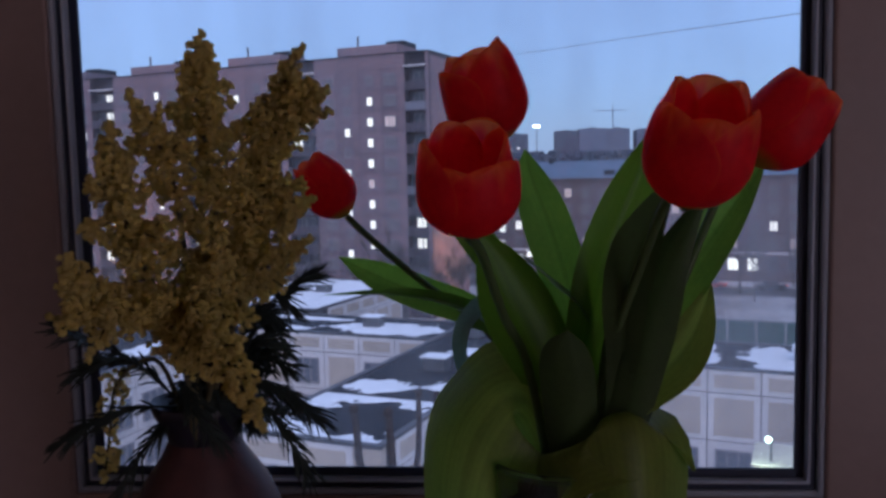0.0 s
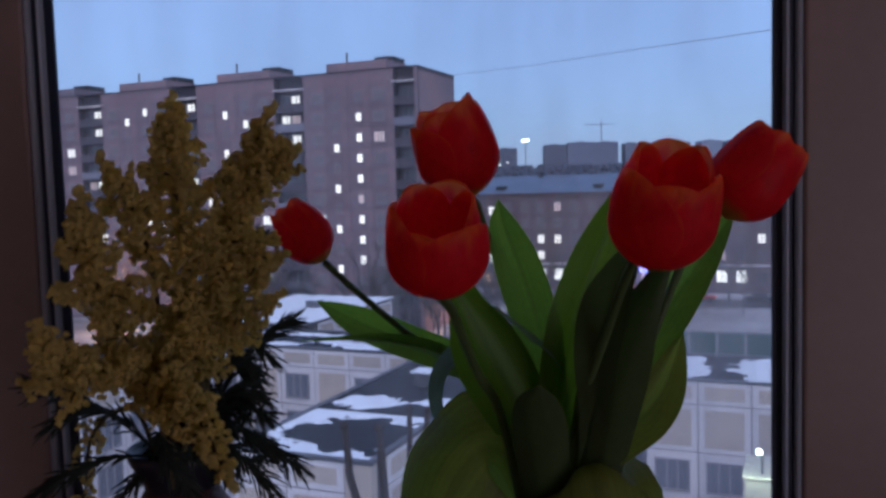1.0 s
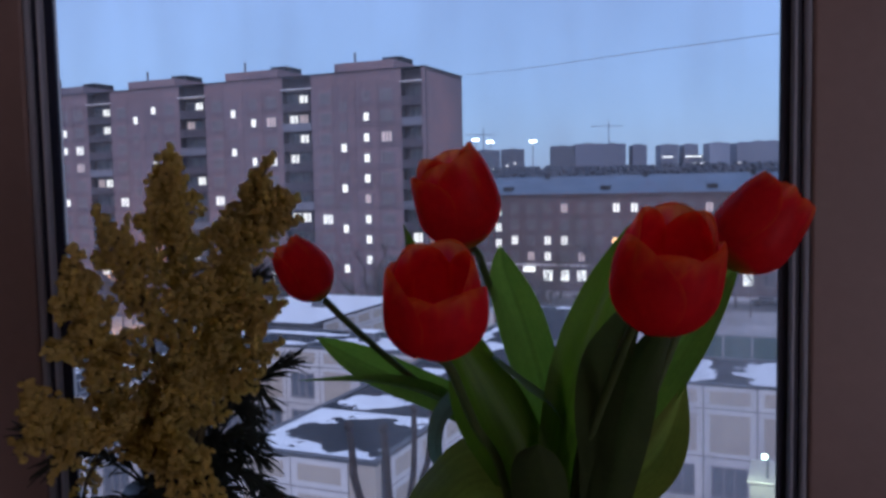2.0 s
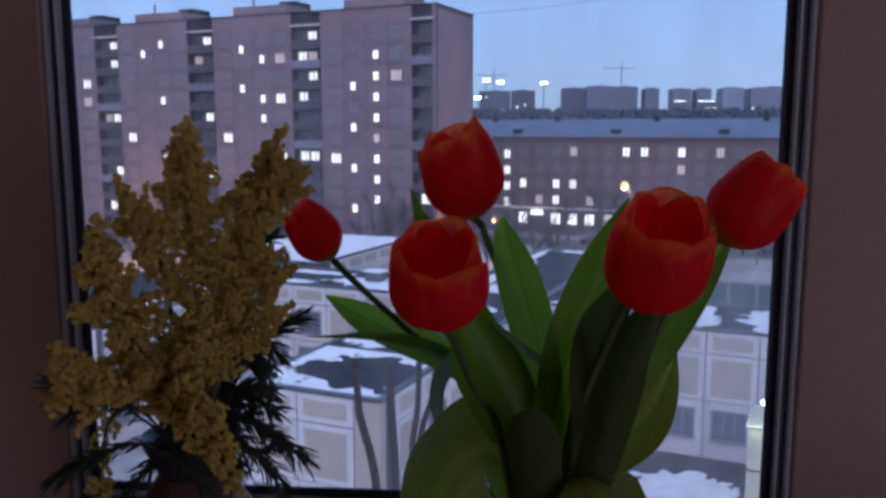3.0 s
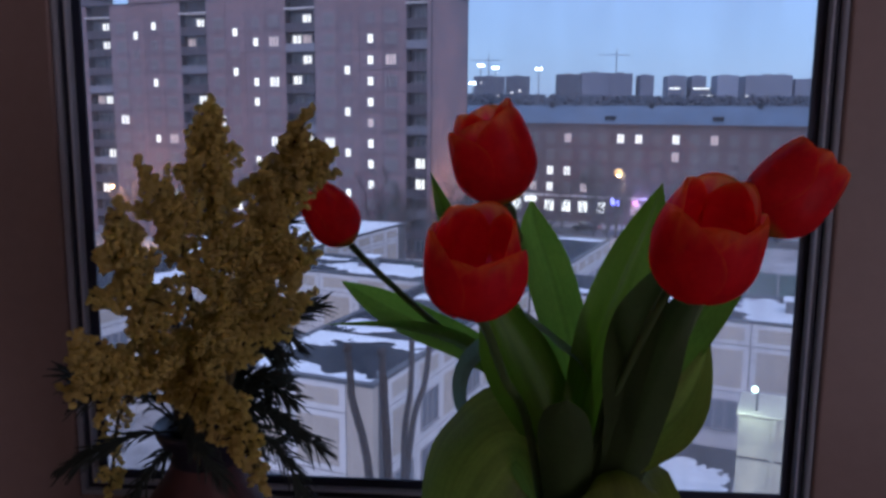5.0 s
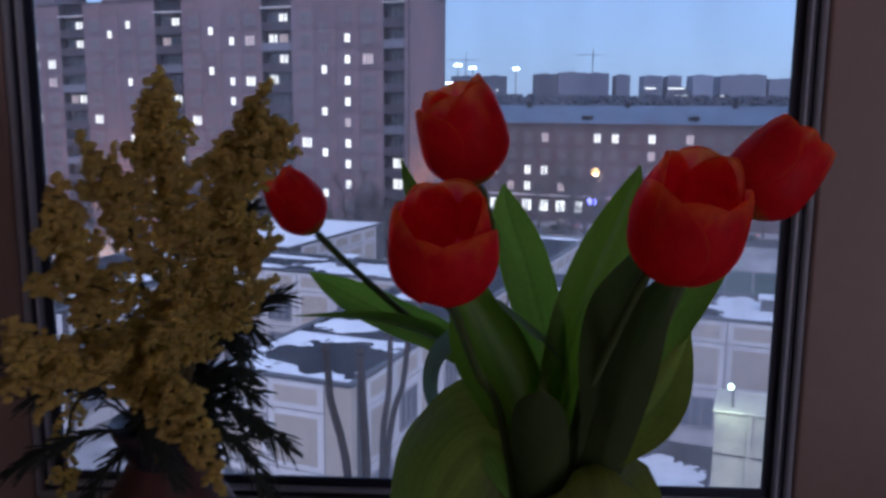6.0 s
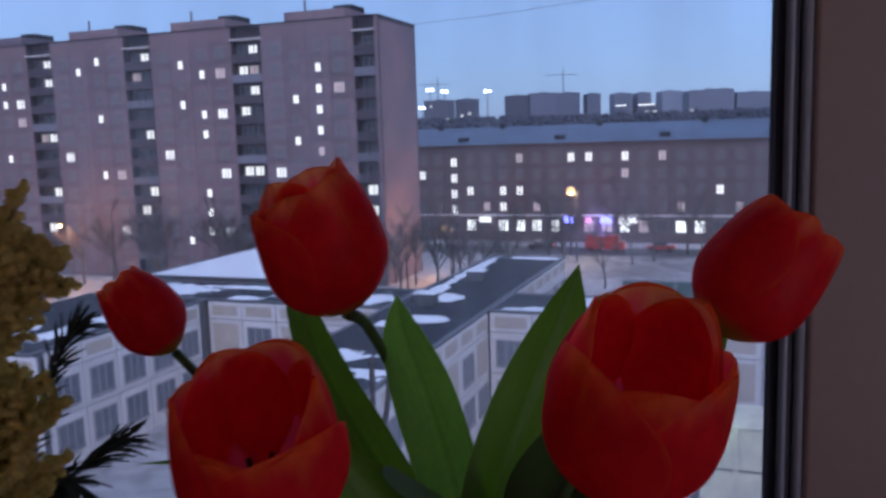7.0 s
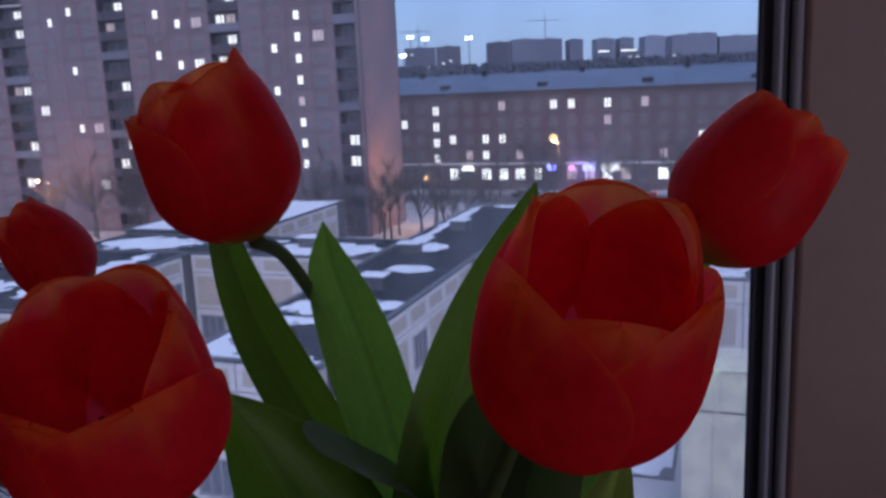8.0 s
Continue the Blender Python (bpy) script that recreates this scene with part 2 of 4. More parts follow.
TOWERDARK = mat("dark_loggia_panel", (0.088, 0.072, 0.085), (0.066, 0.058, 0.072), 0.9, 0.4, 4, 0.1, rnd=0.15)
GREYBLUE = mat("grey_parapet_panel", (0.20, 0.20, 0.23), (0.16, 0.16, 0.19), 0.9, 0.4, 4, 0.1, rnd=0.2)
BRICK5 = mat("brown_brick_facade", (0.165, 0.118, 0.122), (0.12, 0.09, 0.096), 0.9, 0.3, 3, 0.1)
FRAMEWHITE = mat("white_window_frame", (0.34, 0.32, 0.33), (0.28, 0.27, 0.28), 0.6, 2, 15, 0.05)
DARKPANE = mat("unlit_window_pane", (0.07, 0.07, 0.085), (0.11, 0.105, 0.12), 0.2, 0.6, 3, 0.0)
TOWERPANE = mat("tower_window_pane", (0.15, 0.125, 0.13), (0.19, 0.155, 0.16), 0.4, 0.3, 3, 0.0)
FIVEPANE = mat("house_window_pane", (0.10, 0.085, 0.09), (0.14, 0.115, 0.12), 0.4, 0.3, 3, 0.0)
SCHOOLPANE = mat("school_window_pane", (0.12, 0.135, 0.165), (0.17, 0.18, 0.21), 0.3, 0.5, 4, 0.0)
LITWARM = mat("lit_window_pane", (0.6, 0.55, 0.5), None, 0.5, 2, 8, 0.0, glow=((1.0, 0.92, 0.84), 1.15))
LITDIM = mat("dim_lit_window_pane", (0.5, 0.4, 0.4), None, 0.5, 2, 8, 0.0, glow=((1.0, 0.72, 0.66), 0.38))
SHOPLIGHT = mat("lit_shop_window", (0.6, 0.6, 0.6), None, 0.5, 2, 8, 0.0, glow=((1.0, 0.95, 0.86), 1.5))
BLUESIGN = mat("blue_sign", (0.1, 0.1, 0.5), None, 0.5, 2, 8, 0.0, glow=((0.22, 0.22, 1.0), 4.5))
PINKSIGN = mat("pink_sign", (0.5, 0.1, 0.3), None, 0.5, 2, 8, 0.0, glow=((1.0, 0.40, 0.80), 1.7))
WHITELAMP = mat("white_lamp_glass", (0.8, 0.8, 0.8), None, 0.4, 2, 8, 0.0, glow=((0.9, 0.95, 1.0), 9.0))
ORANGELAMP = mat("sodium_lamp_glass", (0.8, 0.6, 0.3), None, 0.4, 2, 8, 0.0, glow=((1.0, 0.50, 0.16), 2.6))
GREENLAMP = mat("mercury_lamp_glass", (0.7, 0.8, 0.7), None, 0.4, 2, 8, 0.0, glow=((0.70, 1.0, 0.80), 6.0))
STEEL = mat("grey_steel", (0.18, 0.18, 0.19), (0.12, 0.12, 0.13), 0.5, 2, 20, 0.1, metal=0.6)
POLLARD = mat("wet_pruned_bark", (0.060, 0.046, 0.042), (0.035, 0.028, 0.027), 0.95, 3, 25, 0.5, spec=0.2)
BARK = mat("bare_bark", (0.10, 0.085, 0.08), (0.065, 0.055, 0.055), 0.95, 3, 25, 0.5)
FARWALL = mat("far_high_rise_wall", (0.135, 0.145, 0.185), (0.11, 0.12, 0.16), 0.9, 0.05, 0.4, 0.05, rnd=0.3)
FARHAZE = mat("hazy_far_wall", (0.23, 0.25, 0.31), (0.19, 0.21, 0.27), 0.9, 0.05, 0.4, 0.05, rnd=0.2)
FARWOOD = mat("far_wood", (0.060, 0.070, 0.095), (0.045, 0.055, 0.075), 1.0, 0.1, 1.0, 0.1)
ASPHALT = mat("wet_asphalt", (0.05, 0.05, 0.055), (0.075, 0.075, 0.08), 0.6, 0.3, 5, 0.2)
SLUSH = mat("trodden_snow", (0.48, 0.47, 0.48), (0.13, 0.12, 0.12), 0.85, 0.045, 0.6, 0.2, spread=(0.40, 0.62))
ROOF5 = mat("thin_snow_on_metal", (0.125, 0.18, 0.255), (0.075, 0.11, 0.165), 0.6, 0.25, 3, 0.1)
PLASTIC_GREEN = mat("green_fence_mesh", (0.07, 0.14, 0.12), (0.05, 0.10, 0.09), 0.8, 1, 8, 0.05)
CREAM = mat("cream_render", (0.72, 0.67, 0.50), (0.52, 0.49, 0.40), 0.9, 0.9, 6, 0.25, spread=(0.42, 0.60))
REDPAINT = mat("red_car_paint", (0.40, 0.03, 0.025), (0.34, 0.025, 0.02), 0.35, 2, 20, 0.0)
CARDARK = mat("dark_car_paint", (0.04, 0.045, 0.055), (0.03, 0.035, 0.04), 0.35, 2, 20, 0.0)
TYRE = mat("tyre_rubber", (0.02, 0.02, 0.02), None, 0.8, 5, 40, 0.1)


# ---- builders ----
def part(name, bm, material, parent=None, label="", smooth=False, at=None):
    me = bpy.data.meshes.new(name)
    bm.normal_update()
    bm.to_mesh(me)
    bm.free()
    if smooth:
        me.polygons.foreach_set("use_smooth", [True] * len(me.polygons))
    me.materials.append(material)
    ob = new(name, me)
    ob.parent = parent
    if at is not None:
        ob.matrix_basis = at
    if label:
        ob["label"] = label
    return ob


def shared(name, me, parent, at):
    ob = new(name, me)
    ob.parent = parent
    ob.matrix_basis = at
    return ob


def mesh_of(name, bm, material):
    me = bpy.data.meshes.new(name)
    bm.normal_update()
    bm.to_mesh(me)
    bm.free()
    me.materials.append(material)
    return me


def thing(name, at=None, **tags):
    ob = new(name)
    ob.empty_display_size = 0.05
    if at is not None:
        ob.matrix_basis = at
    return tagged(ob, **tags)


def add_box(bm, x0, x1, y0, y1, z0, z1, bevel=0.0):
    vs = [bm.verts.new((x, y, z)) for x in (x0, x1) for y in (y0, y1) for z in (z0, z1)]
    fs = [bm.faces.new([vs[i] for i in q]) for q in ((0, 1, 3, 2), (4, 6, 7, 5), (0, 4, 5, 1), (2, 3, 7, 6), (0, 2, 6, 4), (1, 5, 7, 3))]
    if bevel:
        es = list({e for f in fs for e in f.edges})
        bmesh.ops.bevel(bm, geom=es, offset=bevel, segments=2, affect="EDGES", profile=0.6)
    return bm


def box(x0, x1, y0, y1, z0, z1, bevel=0.0):
    return add_box(bmesh.new(), x0, x1, y0, y1, z0, z1, bevel)


def catmull(pts, n):
    p = [Vector(q) for q in pts]
    p = [p[0] * 2 - p[1]] + p + [p[-1] * 2 - p[-2]]
    out = []
    segs = len(p) - 3
    for i in range(n + 1):
        f = i / n * segs
        k = min(int(f), segs - 1)
        t = f - k
        a, b, c, d = p[k:k + 4]
        out.append(0.5 * ((2 * b) + (c - a) * t + (2 * a - 5 * b + 4 * c - d) * t * t + (3 * b - a - 3 * c + d) * t ** 3))
    return out


def add_tube(bm, pts, radii, sides=8, cap=True):
    rings = []
    up = Vector((0.3, 0.2, 1)).normalized()
    for i, p in enumerate(pts):
        t = (pts[min(i + 1, len(pts) - 1)] - pts[max(i - 1, 0)]).normalized()
        a = t.cross(up)
        if a.length < 0.1:
            a = t.cross(Vector((1, 0, 0)))
        a.normalize()
        b = t.cross(a)
        r = radii[i] if isinstance(radii, (list, tuple)) else radii
        rings.append([bm.verts.new(p + (a * math.cos(k * math.tau / sides) + b * math.sin(k * math.tau / sides)) * r) for k in range(sides)])
    for q, w in zip(rings, rings[1:]):
        for k in range(sides):
            bm.faces.new((q[k], q[(k + 1) % sides], w[(k + 1) % sides], w[k]))
    if cap:
        bm.faces.new(rings[0][::-1])
        bm.faces.new(rings[-1])
    return bm


def lathe(profile, sides=48):
    bm = bmesh.new()
    rings = [[bm.verts.new((r * math.cos(k * math.tau / sides), r * math.sin(k * math.tau / sides), z)) for k in range(sides)] for r, z in profile]
    for q, w in zip(rings, rings[1:]):
        for k in range(sides):
            bm.faces.new((q[k], q[(k + 1) % sides], w[(k + 1) % sides], w[k]))
    return bm
# ---- the room and its window ----
GX, GB, GT = 0.308, -0.242, 0.92   # half width, bottom and top of the glass
SILL = -0.385


def ring(x, zb, zt, w, y0, y1, bevel=0.002):
    """Four mitred bars round an opening x wide to each side, from zb to zt, w broad."""
    bm = bmesh.new()
    inner = [(-x, zb), (x, zb), (x, zt), (-x, zt)]
    outer = [(-x - w, zb - w), (x + w, zb - w), (x + w, zt + w), (-x - w, zt + w)]
    v = [[bm.verts.new((p[0], y, p[1])) for p in loop] for loop, y in ((inner, y0), (outer, y0), (outer, y1), (inner, y1))]
    for a in range(4):
        for k in range(4):
            bm.faces.new((v[a][k], v[a][(k + 1) % 4], v[(a + 1) % 4][(k + 1) % 4], v[(a + 1) % 4][k]))
    bmesh.ops.recalc_face_normals(bm, faces=bm.faces)
    if bevel:
        es = [e for e in bm.edges if abs(e.verts[0].co.y - e.verts[1].co.y) < 1e-6 and abs(e.verts[0].co.y - y0) < 1e-6]
        bmesh.ops.bevel(bm, geom=es, offset=bevel, segments=3, affect="EDGES", profile=0.5)
    return bm


window = thing("window_1", label="white plastic tilt window with dark rubber gaskets", category="window", kind="structure")
pane = part("pane", box(-GX - 0.004, GX + 0.004, 0.0, 0.004, GB - 0.004, GT + 0.004), PANE, window, "clear double glazing")
pane.visible_shadow = False
part("outer_gasket", ring(GX, GB, GT, 0.0080, -0.003, 0.0, 0.001), RUBBER, window, "dark blue-black glazing gasket")
part("glazing_bead", ring(GX + 0.0080, GB - 0.0080, GT + 0.0080, 0.0026, -0.012, 0.004, 0.002), DARKBEAD, window, "narrow pale grey glazing bead")
part("inner_gasket", ring(GX + 0.0106, GB - 0.0106, GT + 0.0106, 0.0054, -0.009, 0.006, 0.001), RUBBER, window, "dark rubber sealing strip")
part("sash_edge", ring(GX + 0.0160, GB - 0.0160, GT + 0.0160, 0.0056, -0.014, 0.01, 0.0028), BEAD, window, "rounded sash edge")
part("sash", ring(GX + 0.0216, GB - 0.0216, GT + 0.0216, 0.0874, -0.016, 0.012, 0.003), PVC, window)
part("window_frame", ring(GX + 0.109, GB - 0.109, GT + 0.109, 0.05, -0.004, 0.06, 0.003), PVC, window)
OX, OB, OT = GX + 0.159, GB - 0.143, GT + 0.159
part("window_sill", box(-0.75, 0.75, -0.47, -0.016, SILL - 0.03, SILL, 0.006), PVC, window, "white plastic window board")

RX, RY, RF, RC = 1.6, -3.3, -1.25, 1.45
wall_n = thing("wall_north", label="painted wall round the window", category="wall", kind="structure")
for x0, x1, z0, z1 in ((-RX, -OX, RF, RC), (OX, RX, RF, RC), (-OX, OX, RF, SILL - 0.03), (-OX, OX, OT, RC)):
    part("wall_piece", box(x0, x1, -0.008, 0.30, z0, z1), PLASTER, wall_n)
wall_e = thing("wall_east", label="plain painted side wall with an open doorway", category="wall", kind="structure")
for y0, y1, z0, z1 in ((RY, -2.4, RF, RC), (-1.5, 0.30, RF, RC), (-2.4, -1.5, 0.82, RC)):
    part("wall_piece", box(RX, RX + 0.15, y0, y1, z0, z1), PLASTER, wall_e)
tagged(part("wall_west", box(-RX - 0.15, -RX, RY, 0.30, RF, RC), PLASTER), "plain painted side wall", "wall", kind="structure")
tagged(part("wall_south", box(-RX, RX, RY - 0.15, RY, RF, RC), PLASTER), "plain painted rear wall", "wall", kind="structure")
tagged(part("floor", box(-RX - 0.15, RX + 0.15, RY - 0.15, 0.30, RF - 0.15, RF), FLOORWOOD), "brown wooden floor", "floor", kind="structure")
tagged(part("ceiling", box(-RX - 0.15, RX + 0.15, RY - 0.15, 0.30, RC, RC + 0.15), PLASTER), "plain ceiling", "ceiling", kind="structure")
tagged(part("corridor_wall", box(RX + 1.3, RX + 1.4, -3.3, -0.6, RF, RC), PLASTER), "plain wall of the lit corridor", "wall", kind="structure")


# ---- tulips ----
def petal(R, h, ang, inner, flare, seed, tall=1.0, out=0.0, point=2.6):
    """One petal of a cup: R greatest radius, h height, flare the mouth's share of R, tall its share of the height, out how far its tip leans outward, point how blunt the tip."""
    rnd = random.Random(seed)
    bm = bmesh.new()
    uvl = bm.loops.layers.uv.new("UVMap")
    N, M = 44, 24
    Rr = R * (0.91 if inner else 1.0)
    mouth = flare * (0.92 if inner else 1.0) + out
    hh = h * tall * (1.0 if inner else 0.97)
    lean = rnd.uniform(-0.07, 0.07)
    wmax = radians(58 if inner else 64)
    grid, uvs = [], []
    for i in range(N + 1):
        v = math.sin(math.pi / 2 * i / N)
        low = min(v * tall / 0.42, 1.0)
        prof = 0.13 + 0.87 * math.sin(math.pi / 2 * low ** 0.72)
        if v * tall > 0.42:
            prof = 1 - (1 - mouth) * ((v * tall - 0.42) / 0.58) ** 1.9
        u = max(0.0, (v - 0.5) / 0.5)
        wid = wmax * (0.50 + 0.50 * math.sin(math.pi / 2 * min(1.0, v / 0.5))) * max(0.0, 1 - u ** point) ** 0.5 + 0.004
        row, ur = [], []
        for j in range(M + 1):
            s = j / M * 2 - 1
            a = ang + s * wid * (1 + 0.20 * v) + lean * v
            q = s * wid / radians(60)
            # a shallow keel down the middle, margins that stand off the next petal
            r = Rr * prof * (1 + 0.045 * (1 - s * s) + 0.055 * q * abs(q)) - 0.030 * R * math.exp(-(s / 0.10) ** 2) * v
            r += 0.040 * R * math.sin(2.3 * q + seed) * v * v + 0.05 * R * u * u * (1 - s * s)
            z = hh * (v - 0.05 * max(0, v - 0.6)) + R * 0.035 * math.sin(3 * q + 2 * seed) * v ** 3 + 0.018 * R * math.sin(9 * s + seed) * u * u
            row.append(bm.verts.new((r * math.cos(a), r * math.sin(a), z)))
            flame = math.exp(-((s + 0.15 * math.sin(seed)) / 0.34) ** 2) * max(0.0, (v - 0.25) / 0.75)
            ur.append((max(0.85 * abs(s) ** 5 * (0.3 + 0.7 * v), 0.85 * flame, 0.95 * u ** 1.7), v))
        grid.append(row)
        uvs.append(ur)
    for i in range(N):
        for j in range(M):
            f = bm.faces.new((grid[i][j], grid[i][j + 1], grid[i + 1][j + 1], grid[i + 1][j]))
            for lp, (a, b) in zip(f.loops, ((i, j), (i, j + 1), (i + 1, j + 1), (i + 1, j))):
                lp[uvl].uv = uvs[a][b]
    return bm


def leaf(path, width, face, fold=0.25, curl=0.0, twist=0.0, seed=0, foot=0.35, peak=0.55, tip=1.9):
    """A long blade along path; its upper side looks towards face, and it is broadest at peak."""
    bm = bmesh.new()
    uvl = bm.loops.layers.uv.new("UVMap")
    N, M = 32, 10
    pts = catmull(path, N)
    face = Vector(face).normalized()
    grid = []
    for i, p in enumerate(pts):
        v = i / N
        t = (pts[min(i + 1, N)] - pts[max(i - 1, 0)]).normalized()
        side = t.cross(face).normalized()
        nrm = side.cross(t).normalized()
        ca, sa = math.cos(twist * v), math.sin(twist * v)
        side, nrm = side * ca + nrm * sa, nrm * ca - side * sa
        if v < peak:
            share = foot + (1 - foot) * math.sin(math.pi / 2 * v / peak) ** 1.3
        else:
            share = max(0.015, 1 - ((v - peak) / (1 - peak)) ** tip)
        w = width / 2 * share
        row = []
        for j in range(M + 1):
            s = j / M * 2 - 1
            lift = abs(s) ** 1.3 * w * fold - curl * s * s * w + 0.05 * w * math.sin(9 * v + 3 * s + seed) * abs(s) - 0.06 * w * math.exp(-(s / 0.16) ** 2)
            row.append(bm.verts.new(p + side * (s * w) + nrm * lift))
        grid.append(row)
    for i in range(N):
        for j in range(M):
            f = bm.faces.new((grid[i][j], grid[i][j + 1], grid[i + 1][j + 1], grid[i + 1][j]))
            for lp, (a, b) in zip(f.loops, ((i, j), (i, j + 1), (i + 1, j + 1), (i + 1, j))):
                lp[uvl].uv = (b / M, a / N)
    return bm


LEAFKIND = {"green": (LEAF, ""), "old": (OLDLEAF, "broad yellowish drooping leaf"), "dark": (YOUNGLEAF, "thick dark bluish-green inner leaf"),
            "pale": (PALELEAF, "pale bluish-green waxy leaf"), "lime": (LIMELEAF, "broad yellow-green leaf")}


def tulip(centre, axis, width, height, flare, stem_path, leaves, turn, label, seed, petals):
    """A bloom on its stem; petals: for each of the six its height's share, outward lean and bluntness."""
    t = thing("tulip", label=label, category="flower", group="tulips in the glass vase")
    ax = Vector(axis).normalized()
    foot = Vector(centre) - ax * height / 2
    m = Matrix.Translation(foot) @ ax.to_track_quat("Z", "Y").to_matrix().to_4x4()
    for k, (tall, out, point) in enumerate(petals):
        part("petal", petal(width / 2 / 1.13, height, turn + k * math.tau / 6, k % 2 == 1, flare, seed * 7 + k, tall, out, point), PETAL, t, smooth=True, at=m)
    bm = bmesh.new()
    bmesh.ops.create_uvsphere(bm, u_segments=10, v_segments=8, radius=0.0035)
    for v in bm.verts:
        v.co.z = v.co.z * 2.6 + 0.012
    part("pistil", bm, STEM, t, "pale green pistil", True, m)
    anthers = bmesh.new()
    for k in range(6):
        c, d = math.cos(k * math.tau / 6 + 0.3), math.sin(k * math.tau / 6 + 0.3)
        add_tube(anthers, [Vector((0.003 * c, 0.003 * d, 0.004)), Vector((0.0065 * c, 0.0065 * d, 0.013)), Vector((0.0075 * c, 0.0075 * d, 0.020))], [0.0008, 0.0012, 0.0009], 6)
    part("stamens", anthers, ANTHER, t, "dark purple stamens", True, m)
    pts = catmull([tuple(foot - ax * 0.001)] + list(stem_path), 24)
    part("stem", add_tube(bmesh.new(), pts, [0.0029 - 0.0003 * min(1, i / 6) for i in range(25)], 12), STEM, t, smooth=True)
    for k, (kind, path, w, face, fold, curl, twist, base_share, peak, *blunt) in enumerate(leaves):
        material, lb = LEAFKIND[kind]
        part("leaf", leaf(path, w, face, fold, curl, twist, seed + k, base_share, peak, *blunt), material, t, lb, True)
    return t


tulip((0.0505, -0.216, 0.0655), (-0.28, -0.16, 0.94), 0.055, 0.061, 0.74,
      [(0.063, -0.200, 0.031), (0.065, -0.180, 0.021), (0.074, -0.160, -0.005), (0.094, -0.162, -0.041), (0.106, -0.180, -0.13), (0.085, -0.19, -0.36)],
      [("green", [(0.108, -0.198, -0.16), (0.111, -0.196, -0.11), (0.106, -0.190, -0.075), (0.100, -0.184, -0.045), (0.090, -0.176, -0.012), (0.080, -0.169, 0.015), (0.076, -0.164, 0.034)], 0.033, (-0.25, -1, 0.25), 0.40, 0.05, 0.25, 0.26, 0.62)],
      0.35, "red tulip with orange edges, upright, nearly closed cup", 1,
      [(0.98, 0.02, 2.6), (1.01, 0.07, 2.5), (1.0, 0.02, 2.8), (0.95, 0.0, 2.8), (0.88, 0.03, 2.8), (0.93, 0.0, 2.6)])
tulip((0.044, -0.306, 0.0145), (0.02, -0.42, 0.90), 0.057, 0.058, 0.76,
      [(0.050, -0.278, -0.025), (0.061, -0.245, -0.064), (0.076, -0.215, -0.104), (0.09, -0.205, -0.2), (0.1, -0.195, -0.36)],
      [("lime", [(0.100, -0.198, -0.16), (0.093, -0.202, -0.118), (0.082, -0.208, -0.087), (0.069, -0.214, -0.059), (0.058, -0.218, -0.036), (0.045, -0.221, -0.014)], 0.047, (0.15, -1, 0.35), -0.10, 0.30, 0.0, 0.45, 0.50),
       ("lime", [(0.098, -0.192, -0.16), (0.086, -0.178, -0.085), (0.060, -0.150, -0.050), (0.034, -0.115, -0.020), (0.014, -0.080, 0.012), (-0.002, -0.041, 0.043)], 0.027, (0.3, -1, 0.3), 0.25, 0, 0.0, 0.5, 0.45),
       ("pale", [(0.124, -0.192, -0.095), (0.110, -0.197, -0.066), (0.091, -0.206, -0.048), (0.080, -0.213, -0.038), (0.072, -0.219, -0.031)], 0.020, (0.15, -0.30, 1.0), 0.12, 0.15, 0.0, 0.4, 0.75, 4.0),
       ("old", [(0.090, -0.2, -0.17), (0.076, -0.205, -0.128), (0.054, -0.214, -0.128), (0.033, -0.222, -0.175), (0.022, -0.222, -0.31)], 0.100, (-0.35, -1, 0.35), -0.30, 0.45, 0.0, 0.30, 0.60)],
      1.2, "red tulip with an open cup and orange petal tips", 2,
      [(1.0, 0.0, 2.8), (1.0, 0.0, 2.6), (0.94, 0.03, 2.2), (0.78, 0.08, 1.7), (0.86, 0.06, 1.6), (0.95, 0.04, 2.4)])
tulip((0.1545, -0.317, 0.030), (0.09, -0.42, 0.90), 0.057, 0.064, 0.70,
      [(0.146, -0.287, 0.004), (0.136, -0.250, -0.040), (0.122, -0.217, -0.103), (0.108, -0.205, -0.2), (0.09, -0.205, -0.36)],
      [("lime", [(0.104, -0.203, -0.16), (0.107, -0.205, -0.115), (0.115, -0.200, -0.075), (0.124, -0.193, -0.043), (0.138, -0.184, -0.008), (0.151, -0.176, 0.022), (0.160, -0.171, 0.047)], 0.040, (0.2, -1, 0.25), 0.22, 0, -0.2, 0.45, 0.58),
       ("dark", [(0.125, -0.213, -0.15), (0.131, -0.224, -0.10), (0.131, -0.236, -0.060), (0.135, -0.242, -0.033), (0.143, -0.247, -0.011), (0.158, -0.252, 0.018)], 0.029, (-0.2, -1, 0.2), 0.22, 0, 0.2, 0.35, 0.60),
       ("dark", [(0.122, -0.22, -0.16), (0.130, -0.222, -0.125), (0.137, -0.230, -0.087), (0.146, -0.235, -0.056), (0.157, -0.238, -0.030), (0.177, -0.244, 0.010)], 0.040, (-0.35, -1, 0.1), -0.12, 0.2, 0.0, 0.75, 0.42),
       ("old", [(0.118, -0.20, -0.17), (0.123, -0.222, -0.127), (0.130, -0.248, -0.132), (0.133, -0.262, -0.20), (0.133, -0.262, -0.32)], 0.096, (0, -0.5, 1), -0.5, 0.6, 0.0, 0.30, 0.50)],
      1.32, "large red tulip with an open cup and orange rims", 3,
      [(1.0, 0.0, 2.8), (0.99, 0.02, 2.8), (0.88, 0.04, 2.0), (0.84, 0.04, 1.9), (0.88, 0.06, 1.8), (0.96, 0.04, 2.4)])
